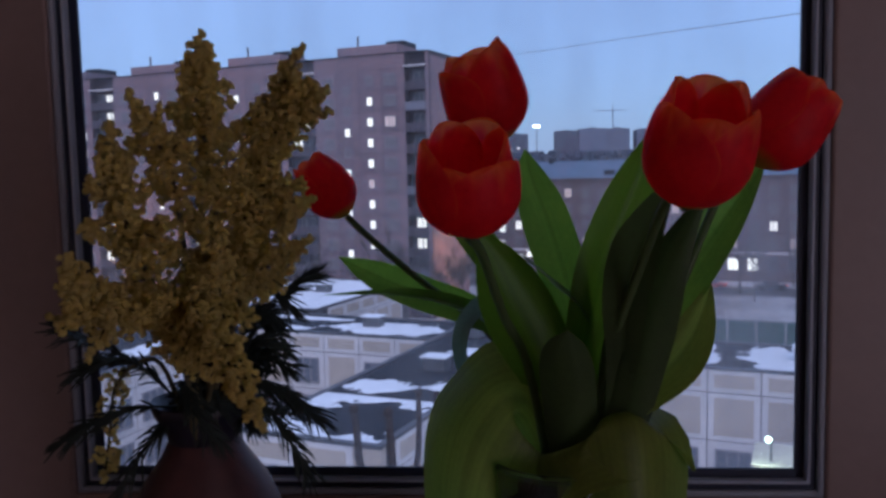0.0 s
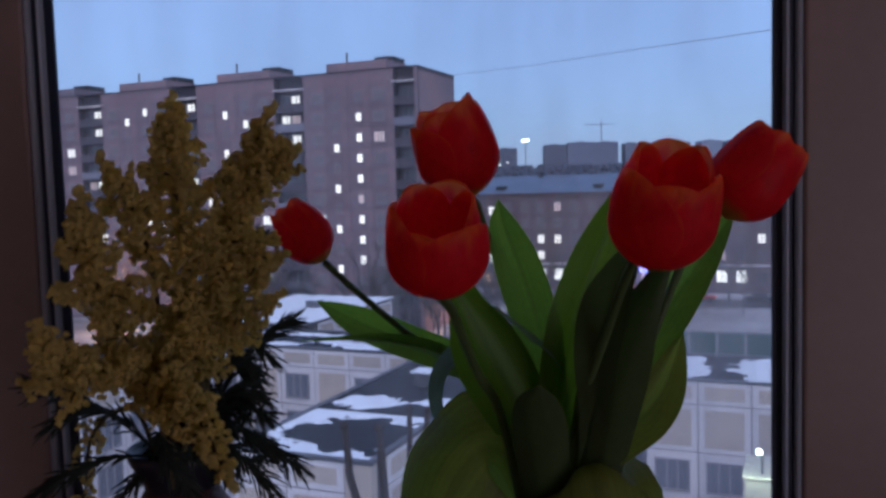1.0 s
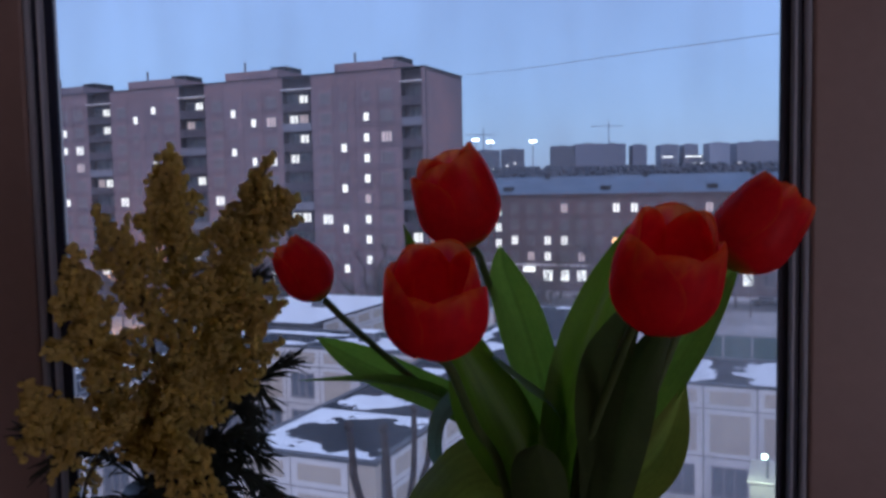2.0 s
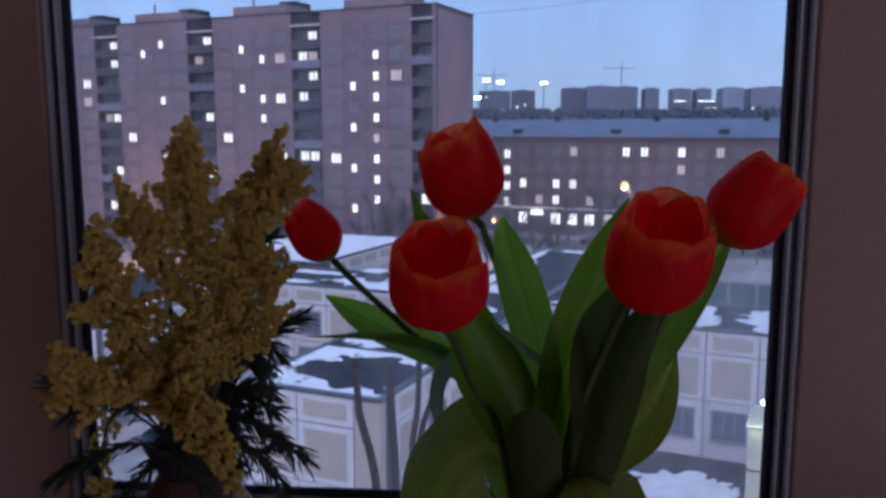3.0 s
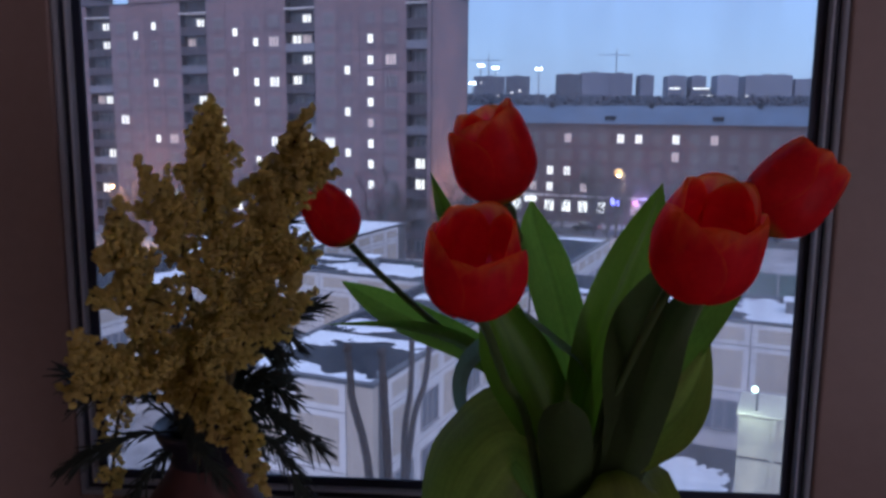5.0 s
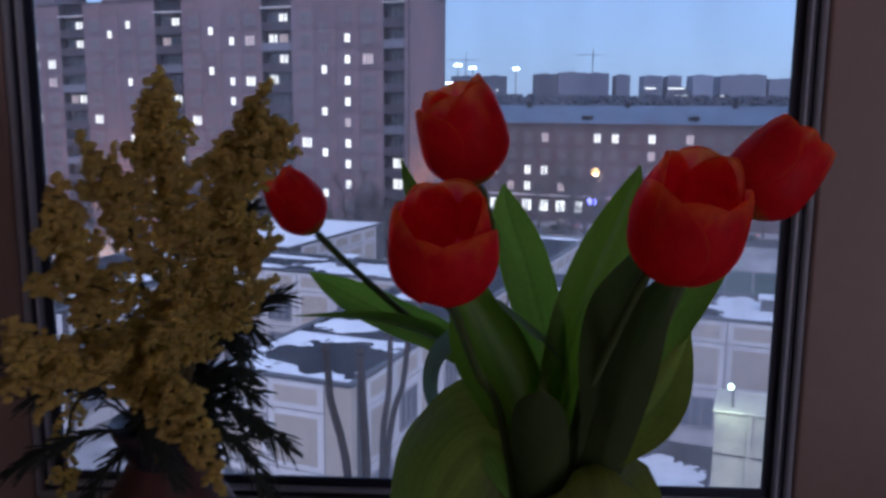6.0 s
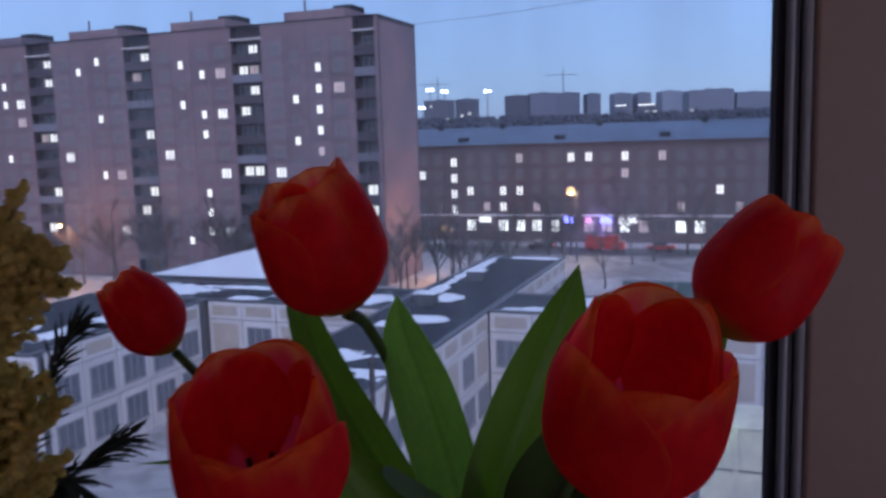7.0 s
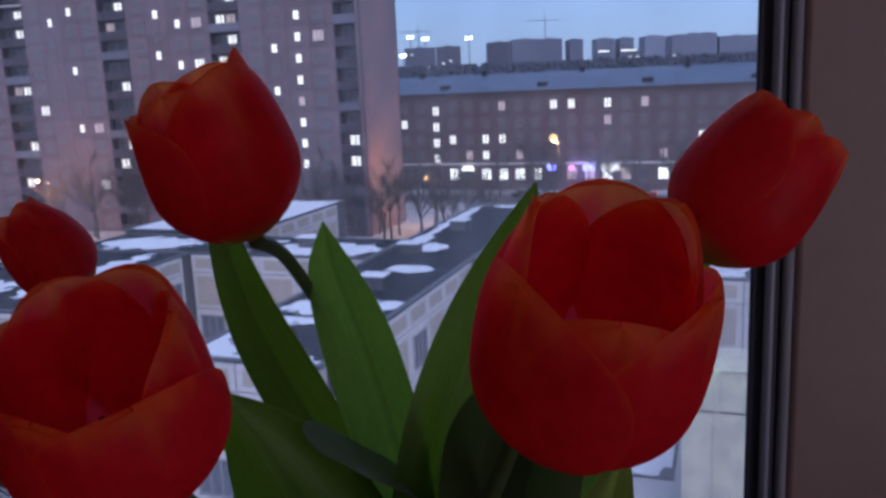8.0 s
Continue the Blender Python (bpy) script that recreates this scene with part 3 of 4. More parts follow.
tulip((0.2325, -0.196, 0.0445), (0.66, 0.10, 0.74), 0.055, 0.062, 0.72,
      [(0.204, -0.200, 0.028), (0.185, -0.196, -0.02), (0.150, -0.197, -0.11), (0.118, -0.2, -0.2), (0.105, -0.21, -0.36)],
      [("green", [(0.128, -0.20, -0.16), (0.141, -0.199, -0.115), (0.158, -0.190, -0.080), (0.181, -0.182, -0.045), (0.206, -0.178, -0.008), (0.229, -0.176, 0.025)], 0.033, (-0.35, -1, 0.15), 0.45, 0, 0.1, 0.22, 0.62),
       ("old", [(0.118, -0.205, -0.165), (0.131, -0.207, -0.132), (0.147, -0.213, -0.114), (0.164, -0.214, -0.099), (0.178, -0.207, -0.081), (0.191, -0.192, -0.052)], 0.036, (-0.40, -1, 0.55), 0.35, 0, 0.0, 0.40, 0.58)],
      1.75, "red tulip leaning outward on a curved stem", 4,
      [(1.0, 0.03, 2.2), (0.97, 0.0, 2.6), (1.0, 0.06, 2.4), (0.96, 0.02, 2.6), (1.0, 0.08, 2.0), (0.97, 0.0, 2.6)])
tulip((-0.077, -0.076, 0.011), (-0.54, -0.05, 0.84), 0.045, 0.056, 0.58,
      [(-0.038, -0.082, -0.034), (0.005, -0.095, -0.068), (0.045, -0.125, -0.092), (0.085, -0.18, -0.14), (0.098, -0.2, -0.2), (0.11, -0.19, -0.36)],
      [("green", [(0.095, -0.19, -0.16), (0.068, -0.160, -0.096), (0.038, -0.115, -0.084), (-0.001, -0.085, -0.075), (-0.040, -0.065, -0.062), (-0.074, -0.051, -0.047)], 0.028, (-0.2, -1, 0.6), 0.3, 0, 0.0, 0.5, 0.68),
       ("green", [(0.092, -0.195, -0.16), (0.063, -0.170, -0.092), (0.037, -0.122, -0.081), (0.005, -0.107, -0.073), (-0.030, -0.102, -0.070), (-0.080, -0.097, -0.072)], 0.015, (0, -0.5, 1), 0.3, 0, 0.0, 0.5, 0.45),
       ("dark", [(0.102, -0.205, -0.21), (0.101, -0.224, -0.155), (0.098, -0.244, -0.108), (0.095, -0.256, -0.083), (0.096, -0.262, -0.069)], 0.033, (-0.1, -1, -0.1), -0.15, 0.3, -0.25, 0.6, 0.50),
       ("pale", [(0.090, -0.19, -0.105), (0.069, -0.180, -0.074), (0.057, -0.165, -0.066), (0.044, -0.152, -0.073), (0.032, -0.150, -0.089), (0.030, -0.152, -0.109), (0.037, -0.155, -0.124), (0.055, -0.160, -0.132)], 0.015, (-0.4, -0.75, 0.5), 0.2, 0, 0.0, 0.6, 0.42)],
      0.7, "small red tulip bud on a long leaning stem", 5,
      [(1.0, 0.0, 2.0), (0.98, 0.0, 2.4), (1.0, 0.02, 2.2), (0.97, 0.0, 2.4), (0.99, 0.0, 2.2), (0.98, 0.0, 2.4)])

VX, VY = 0.095, -0.2
vase = thing("glass_vase", pose(VX, VY, SILL), label="greenish clear glass vase on the window board", category="vase")
part("body", lathe([(0.001, 0.0), (0.036, 0.0), (0.040, 0.004), (0.043, 0.06), (0.046, 0.14), (0.046, 0.20), (0.047, 0.222), (0.0445, 0.223), (0.0435, 0.20), (0.0435, 0.14), (0.040, 0.06), (0.036, 0.012), (0.001, 0.010)]), VASEGLASS, vase, smooth=True)
part("rim", lathe([(0.0448, 0.2215), (0.0472, 0.2210), (0.0482, 0.2235), (0.0472, 0.2260), (0.0450, 0.2260), (0.0440, 0.2240), (0.0448, 0.2215)]), VASEGLASS, vase, "rolled glass lip", True)
tagged(part("water", lathe([(0.001, 0.0105), (0.0355, 0.0125), (0.0395, 0.06), (0.043, 0.14), (0.0445, 0.16), (0.001, 0.16)]), glass_mat("water", (0.9, 0.97, 0.95), 0.0, 1.33), None, smooth=True, at=pose(VX, VY, SILL)), "clear water in the glass vase", "water")

# ---- mimosa in a glazed vase ----
MX, MY = -0.170, -0.115
vase2 = thing("ceramic_vase", pose(MX, MY, SILL), label="brown glazed ceramic vase with a dark flared rim", category="vase")
part("body", lathe([(0.001, 0.0), (0.036, 0.0), (0.040, 0.006), (0.056, 0.05), (0.064, 0.10), (0.061, 0.14), (0.048, 0.172), (0.032, 0.196), (0.026, 0.208)]), CLAY, vase2, smooth=True)
part("rim", lathe([(0.0262, 0.206), (0.028, 0.214), (0.036, 0.228), (0.039, 0.236), (0.0375, 0.238), (0.030, 0.226), (0.022, 0.205), (0.020, 0.17), (0.001, 0.168)]), DARKGLAZE, vase2, "dark blue glazed flared rim", True)


def ico(sub=1):
    bm = bmesh.new()
    bmesh.ops.create_icosphere(bm, subdivisions=sub, radius=1)
    bm.verts.index_update()
    v = [tuple(x.co) for x in bm.verts]
    f = [tuple(x.index for x in q.verts) for q in bm.faces]
    bm.free()
    return np.array(v), f


ICO1, ICO1F = ico(2)


def balls(name, spots, material, parent, kind="stuff", rough=0.24, shape=None):
    """Many little rough balls in one mesh: spots of (place, radius)."""
    vs, fs = [], []
    rnd = np.random.RandomState(len(spots))
    ball, faces = shape or (ICO1, ICO1F)
    for c, r in spots:
        k = len(vs)
        jit = 1 + rough * rnd.randn(len(ball), 1)
        vs.extend((np.array(c) + ball * r * jit).tolist())
        fs.extend([tuple(i + k for i in f) for f in faces])
    me = bpy.data.meshes.new(name)
    me.from_pydata(vs, [], fs)
    me.polygons.foreach_set("use_smooth", [True] * len(fs))
    me.materials.append(material)
    ob = new(name, me)
    ob.parent = parent
    return tagged(ob, kind=kind)


def mimosa(paths, spread, count, label, seed, start=0.30):
    """A branch that rises from the vase and carries small racemes of blossom along each path."""
    rnd = random.Random(seed)
    t = thing("mimosa_branch", label=label, category="flower", group="mimosa in the brown vase")
    mouth = Vector((MX, MY, SILL + 0.19))
    for path in paths:
        line = [tuple(mouth + Vector((rnd.uniform(-0.012, 0.012), rnd.uniform(-0.012, 0.012), 0)))] + list(path)
        pts = catmull(line, 24)
        part("twig", add_tube(bmesh.new(), pts, [0.0022 - 0.0014 * i / 24 for i in range(25)], 6), TWIG, t, smooth=True)
        spots, stalks = [], bmesh.new()
        n = max(8, count // 7)
        for i in range(n):
            f = start + (1 - start) * (i + 0.5 + 0.6 * (rnd.random() - 0.5)) / n
            k = f * 24
            p = pts[min(int(k), 23)].lerp(pts[min(int(k) + 1, 24)], k % 1)
            along = (pts[min(int(k) + 1, 24)] - pts[min(int(k), 23)]).normalized()
            g = (f - start) / (1 - start)
            reach = spread * 1.45 * (0.55 + 0.55 * math.sin(math.pi * min(1, g * 0.9 + 0.1))) * (1 - 0.72 * max(0, g - 0.55) / 0.45)
            turn = i * 2.4 + rnd.uniform(-0.5, 0.5)
            e1 = along.cross(Vector((0, -1, 0.2))).normalized()
            e2 = along.cross(e1)
            d = (e1 * math.cos(turn) + e2 * math.sin(turn) + along * rnd.uniform(0.4, 1.0)).normalized()
            m = max(6, int(reach / 0.00046))
            tip = p + d * reach + Vector((0, 0, -0.10 * reach))
            add_tube(stalks, [p, p.lerp(tip, 0.5) + Vector((0, 0, 0.06 * reach)), tip], [0.0006, 0.0005, 0.0003], 4)
            for q in range(m):
                u = (q + 0.6) / m
                c = p.lerp(tip, u) + Vector((rnd.gauss(0, 1), rnd.gauss(0, 1), rnd.gauss(0, 1))).normalized() * 0.0112 * rnd.uniform(0.45, 1.0) * (1.1 - 0.6 * u) * (1 - 0.35 * g * g)
                spots.append((tuple(c), rnd.uniform(0.0015, 0.0021) * (1 - 0.10 * u)))
        for q in range(7):
            c = pts[-1] + (pts[-1] - pts[-2]).normalized() * 0.0032 * (q - 4)
            spots.append((tuple(c + Vector((rnd.uniform(-1, 1), rnd.uniform(-1, 1), 0)) * 0.004 * (1 - q / 8)), 0.0025))
        tagged(part("sprig", stalks, TWIG, t), kind="stuff")
        balls("blossom", spots, POLLEN, t)
    return t


mimosa([[(-0.13, -0.19, -0.09), (-0.108, -0.24, -0.01), (-0.106, -0.262, 0.055), (-0.101, -0.274, 0.091)]], 0.017, 290, "tall yellow mimosa plume with fluffy round blossoms", 1)
mimosa([[(-0.12, -0.19, -0.06), (-0.092, -0.235, -0.01), (-0.074, -0.245, 0.045), (-0.055, -0.246, 0.087)],
        [(-0.11, -0.2, -0.04), (-0.080, -0.24, 0.037), (-0.058, -0.246, 0.061), (-0.045, -0.246, 0.066)]], 0.013, 190, "forked yellow mimosa plume in full blossom", 2, 0.42)
mimosa([[(-0.145, -0.19, -0.08), (-0.122, -0.265, 0.01), (-0.122, -0.285, 0.038), (-0.132, -0.29, 0.060)]], 0.012, 120, "yellow mimosa plume leaning sideways", 3)
mimosa([[(-0.15, -0.19, -0.10), (-0.140, -0.27, -0.03), (-0.137, -0.305, 0.01), (-0.133, -0.318, 0.041)],
        [(-0.15, -0.19, -0.10), (-0.140, -0.27, -0.055), (-0.145, -0.32, -0.045), (-0.148, -0.335, -0.022)]], 0.015, 210, "yellow mimosa plume spreading low and wide", 4)
mimosa([[(-0.13, -0.16, -0.08), (-0.105, -0.20, -0.03), (-0.082, -0.22, -0.005), (-0.058, -0.225, 0.004)],
        [(-0.13, -0.16, -0.09), (-0.105, -0.20, -0.05), (-0.085, -0.215, -0.035), (-0.062, -0.22, -0.022)],
        [(-0.13, -0.17, -0.06), (-0.100, -0.215, 0.008), (-0.079, -0.232, 0.018), (-0.067, -0.238, 0.005), (-0.067, -0.240, -0.011)]], 0.011, 130, "short yellow mimosa sprig", 5)
mimosa([[(-0.15, -0.2, -0.10), (-0.118, -0.26, -0.065), (-0.09, -0.29, -0.075), (-0.070, -0.302, -0.106)],
        [(-0.15, -0.19, -0.10), (-0.125, -0.24, -0.05), (-0.105, -0.25, -0.035), (-0.115, -0.26, -0.045)]], 0.012, 200, "drooping yellow mimosa sprig over the vase rim", 6, 0.25)

mimosa([[(-0.19, -0.14, -0.115), (-0.218, -0.150, -0.125), (-0.238, -0.130, -0.175), (-0.248, -0.120, -0.206)]], 0.008, 60, "thin yellow mimosa sprig hanging beside the vase", 7, 0.45)


def frond(path, size, seed):
    """A feathery leaf: a midrib with dense rows of fine needles."""
    rnd = random.Random(seed)
    bm = bmesh.new()
    n = 34
    pts = catmull(path, n)
    add_tube(bm, pts, [0.0012 - 0.0008 * i / n for i in range(n + 1)], 5)
    for i in range(7, n):
        t = (pts[i + 1] - pts[i]).normalized()
        for sgn in (-1, 1, 0):
            side = t.cross(Vector((0.2, -0.6, 0.8))).normalized() * sgn
            d = (side * rnd.uniform(0.25, 0.6) + t * rnd.uniform(0.8, 1.2) + Vector((rnd.uniform(-.3, .3), rnd.uniform(-.3, .3), rnd.uniform(-.3, .3)))).normalized()
            ln = size * rnd.uniform(0.7, 1.2) * (1 - 0.5 * abs(i / n - 0.6))
            a = pts[i]
            b = a + d * ln * 0.6 + Vector((0, 0, -0.05 * ln))
            c = a + d * ln + Vector((0, 0, -0.18 * ln))
            add_tube(bm, [a, b, c], [0.0006, 0.0008, 0.0003], 4)
    return bm


greens = [
    [(-0.16, -0.12, -0.14), (-0.125, -0.115, -0.085), (-0.10, -0.105, -0.065), (-0.085, -0.102, -0.056)],
    [(-0.155, -0.13, -0.14), (-0.125, -0.13, -0.13), (-0.10, -0.128, -0.142), (-0.078, -0.127, -0.160)],
    [(-0.155, -0.13, -0.15), (-0.125, -0.14, -0.14), (-0.10, -0.14, -0.165), (-0.085, -0.14, -0.195)],
    [(-0.16, -0.12, -0.14), (-0.135, -0.10, -0.05), (-0.122, -0.09, -0.01), (-0.110, -0.087, 0.008)],
    [(-0.18, -0.14, -0.14), (-0.19, -0.19, -0.10), (-0.20, -0.225, -0.08), (-0.205, -0.24, -0.072)],
    [(-0.18, -0.13, -0.15), (-0.205, -0.15, -0.145), (-0.23, -0.165, -0.152), (-0.25, -0.172, -0.162)],
    [(-0.18, -0.13, -0.15), (-0.20, -0.14, -0.12), (-0.222, -0.15, -0.11), (-0.24, -0.16, -0.115)],
    [(-0.18, -0.13, -0.15), (-0.19, -0.14, -0.16), (-0.212, -0.15, -0.19), (-0.23, -0.155, -0.225)],
    [(-0.17, -0.14, -0.14), (-0.16, -0.17, -0.12), (-0.15, -0.19, -0.13), (-0.13, -0.2, -0.15)],
]
rnd = random.Random(21)
for k in range(26):
    x, z = rnd.uniform(-0.185, -0.095), rnd.uniform(-0.165, -0.055)
    greens.append([(-0.16, -0.12, -0.145), (-0.15 + 0.2 * (x + 0.15), -0.125, -0.125), (x - 0.01, rnd.uniform(-0.15, -0.10), z), (x + 0.008, rnd.uniform(-0.15, -0.10), z - 0.008)])
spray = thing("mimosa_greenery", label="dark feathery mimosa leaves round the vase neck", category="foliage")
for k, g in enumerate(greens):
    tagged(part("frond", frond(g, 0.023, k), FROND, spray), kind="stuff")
# ---- outdoors: the ground ----
GZ = -19.8
GRID = -19.3   # the quarter's streets run at this angle
bm = bmesh.new()
for x0, x1, y0, y1 in ((-1500, 1500, -1000, 2600),):
    nx, ny = 40, 40
    vv = [[bm.verts.new((x0 + (x1 - x0) * i / nx, y0 + (y1 - y0) * j / ny, GZ)) for i in range(nx + 1)] for j in range(ny + 1)]
    for j in range(ny):
        for i in range(nx):
            bm.faces.new((vv[j][i], vv[j][i + 1], vv[j + 1][i + 1], vv[j + 1][i]))
tagged(part("ground", bm, SLUSH), "trodden snow and bare earth between the houses", "ground", kind="structure")


def window_meshes(w, h, mullions, tag, unlit=None):
    bm = bmesh.new()
    t, d = 0.09, 0.10
    add_box(bm, -w / 2 - t, w / 2 + t, -d, 0.0, h / 2, h / 2 + t)
    add_box(bm, -w / 2 - t, w / 2 + t, -d - 0.06, 0.0, -h / 2 - t, -h / 2)
    for x in [-w / 2 - t / 2, w / 2 + t / 2] + [w * (m - 0.5) for m in mullions]:
        add_box(bm, x - t / 2, x + t / 2, -d + 0.004, 0.0, -h / 2, h / 2)
    out = {"frame": mesh_of("window_frame_" + tag, bm, FRAMEWHITE)}
    for key, m in (("dark", unlit or DARKPANE), ("lit", LITWARM), ("dim", LITDIM), ("shop", SHOPLIGHT)):
        out[key] = mesh_of("pane_" + key, box(-w / 2, w / 2, -0.03, -0.012, -h / 2, h / 2), m)
    return out


def add_window(kit, parent, at, state):
    ob = shared("window", kit["frame"], parent, at)
    shared("pane", kit[state], ob, Matrix.Identity(4))
    return ob


WIDE, NARROW, LOGGIA = window_meshes(1.5, 1.3, (0.38, 0.7), "wide", TOWERPANE), window_meshes(0.82, 1.1, (), "narrow", TOWERPANE), window_meshes(1.35, 1.7, (0.6,), "loggia")
TALL, SHOP, SCHOOLW = window_meshes(1.15, 1.55, (0.5,), "tall", FIVEPANE), window_meshes(1.7, 2.0, (0.5,), "shop"), window_meshes(1.9, 1.75, (0.33, 0.66), "school", SCHOOLPANE)

tagged(part("house_body", box(-1.75, 1.75, -3.45, 0.295, GZ - 0.3, -1.405), CONCRETE), "plain wall of the house below the room", "building", kind="structure")

# ---- the long panel tower block ----
PER, TOP = 18.65, 16.1
tower = thing("apartment_block", pose(-18.1, 113.9, 0, 0, 0, GRID), label="long twelve-storey pinkish panel apartment block with lit windows", category="building")
END, FAR = 8.9, -84.0
loggias = [(5.3, 8.3)] + [(-13.7 - PER * k, -8.9 - PER * k) for k in range(4)]
strips, right = [], END
for a, b in loggias:
    strips.append((b, right))
    right = a
strips.append((FAR, right))
for a, b in strips:
    part("wall", box(a, b, 0.05, 13.0, GZ - 0.3, TOP), TOWERDARK, tower, "dark joints between wall panels")
    n = max(1, round((b - a) / 3.2))
    w = (b - a) / n
    storey, top_row = mesh_of("panel", box(0.03, w - 0.03, 0, 0.06, -2.79, -0.03), TOWERWALL), mesh_of("panel", box(0.03, w - 0.03, 0, 0.06, 0.0, TOP - 14.13), TOWERWALL)
    for k in range(n):
        shared("panel", top_row, tower, pose(a + w * k, 0, 14.13))
        for r in range(12):
            shared("panel", storey, tower, pose(a + w * k, 0, 14.13 - 2.82 * r))
row_z = [12.72 - 2.82 * r for r in range(12)]
parapet = {}
for a, b in loggias:
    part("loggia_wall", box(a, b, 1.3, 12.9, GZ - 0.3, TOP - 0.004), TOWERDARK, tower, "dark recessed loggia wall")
    key = round(b - a, 1)
    if key not in parapet:
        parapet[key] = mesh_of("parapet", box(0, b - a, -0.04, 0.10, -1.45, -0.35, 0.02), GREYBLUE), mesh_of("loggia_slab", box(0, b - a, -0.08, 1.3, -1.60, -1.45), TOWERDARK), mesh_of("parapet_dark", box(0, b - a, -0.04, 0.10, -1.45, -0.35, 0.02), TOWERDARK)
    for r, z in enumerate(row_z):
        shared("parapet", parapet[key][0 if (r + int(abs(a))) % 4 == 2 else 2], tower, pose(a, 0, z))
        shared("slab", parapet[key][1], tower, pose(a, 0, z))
    part("canopy", box(a - 0.1, b + 0.1, -0.25, 1.3, 14.25, 14.42), CONCRETE, tower, "pale loggia canopy slab")
for k in range(5):
    a = -4.95 - PER * k
    part("attic_wall", box(a, a + 9.2, 0.002, 12.5, TOP, TOP + 1.3), TOWERWALL, tower)
    part("lift_house", box(a + 6.0, a + 8.8, 3.0, 7.0, TOP + 1.3, TOP + 2.15, 0.05), ROOFING, tower, "dark roof hut")
    part("antenna", add_tube(bmesh.new(), [Vector((a + 2.2, 2, TOP + 1.3)), Vector((a + 2.2, 2, TOP + 3.0))], 0.16, 6), STEEL, tower)
part("roof", box(FAR - 0.1, END + 0.1, -0.12, 13.1, TOP - 0.003, TOP + 0.12), ROOFING, tower, "flat dark roof")
part("end_stair_panel", box(END, END + 0.03, 0.4, 12.6, GZ, TOP - 0.5), TOWERWALL, tower)
lit = {("n", 0): {1: "lit", 2: "lit", 3: "lit", 4: "lit", 5: "dim", 6: "lit", 7: "lit", 8: "lit"}, ("w", 0): {2: "dim"},
       ("n", 1): {1: "lit", 3: "lit", 4: "lit", 7: "lit", 8: "lit", 9: "lit"}, ("w", 1): {1: "dim", 3: "lit", 6: "lit", 9: "lit"},
       ("v", 0): {6: "lit"}, ("v", 1): {5: "lit"}, ("n", 2): {0: "lit", 3: "lit", 6: "lit"}, ("v", 2): {5: "lit"}, ("w", 2): {9: "lit", 6: "dim"},
       ("w", 3): {2: "lit", 3: "dim"}, ("n", 3): {1: "lit", 2: "lit", 5: "lit"}, ("l", 0): {7: "lit", 8: "lit"},
       ("l", 1): {0: "lit", 1: "dim", 6: "lit", 2: "lit"}, ("m", 1): {1: "lit", 3: "lit", 6: "lit"}, ("l", 2): {0: "lit", 4: "lit", 7: "lit"}, ("m", 2): {1: "dim", 8: "lit"},
       ("l", 3): {0: "lit", 1: "lit", 4: "lit", 7: "lit"}, ("m", 3): {4: "dim", 9: "lit"}}
for k in range(4):
    for col, s, kit, y in (("w", 3.0, WIDE, 0), ("n", -0.1, NARROW, 0), ("v", -6.6, WIDE, 0), ("l", -10.9, LOGGIA, 1.3), ("m", -12.6, LOGGIA, 1.3)):
        kk = k + 1 if col in "lm" else k
        for r, z in enumerate(row_z):
            add_window(kit, tower, pose(s - PER * k, y, z), lit.get((col, kk), {}).get(r, "dark"))
    for r in range(11):
        z = 11.4 - 2.82 * r
        on = (r % 2 == 0 and r > 0) if k == 0 else (r in (0, 2, 9)) if k == 1 else r == 0
        add_window(NARROW, tower, pose(-3.7 - PER * k, 0, z), "lit" if on else "dark")
for r, z in enumerate(row_z):
    add_window(LOGGIA, tower, pose(6.8, 1.3, z), lit[("l", 0)].get(r, "dark"))

# ---- the five-storey house behind the street ----
five = thing("apartment_house", pose(10, 156, 0, 0, 0, GRID), label="brown five-storey brick house with snowy pitched roof and lit shops", category="building")
E5 = -2.0
part("wall", box(-34, 90, 0, 13, GZ - 0.3, E5), BRICK5, five)
part("cornice", box(-34.4, 90.4, -0.45, 13.4, E5, E5 + 0.35, 0.05), BRICK5, five)
part("shop_band", box(-34.05, 90.05, -0.10, 0.002, -15.2, -14.75), CONCRETE, five)
bm = bmesh.new()
pr = [(-0.6, E5 + 0.35), (6.5, E5 + 3.6), (13.6, E5 + 0.35)]
vv = [[bm.verts.new((x, y, z)) for y, z in pr] for x in (-34.5, 90.5)]
for q in ((0, 1), (1, 2), (2, 0)):
    bm.faces.new((vv[0][q[0]], vv[1][q[0]], vv[1][q[1]], vv[0][q[1]]))
bm.faces.new(vv[0])
bm.faces.new(vv[1][::-1])
bmesh.ops.recalc_face_normals(bm, faces=bm.faces)
part("roof", bm, ROOF5, five, "pitched roof under thin snow")
for x in (-22, -9.3, 9.4, 28.1, 46):
    part("dormer", box(x - 0.9, x + 0.9, 0.6, 4.2, E5 + 0.5, E5 + 1.75, 0.08), ROOFING, five, "dark roof dormer")
    part("chimney", box(x + 6, x + 6.9, 5.5, 6.6, E5 + 2.4, E5 + 4.2, 0.04), ROOFING, five)
lit5 = {(-3, 0): "lit", (-3, 1): "lit", (-3, 2): "lit", (-3, 3): "lit", (-2, 2): "lit", (0, 2): "lit", (1, 2): "lit", (0, 3): "lit", (-1, 3): "dim",
        (1, 0): "dim", (4, 0): "lit", (5, 0): "lit", (7, 0): "lit", (7, 1): "dim", (9, 0): "dim", (2, 3): "dim", (12, 2): "lit", (-5, 1): "lit", (13, 3): "dim", (10, 3): "dim"}
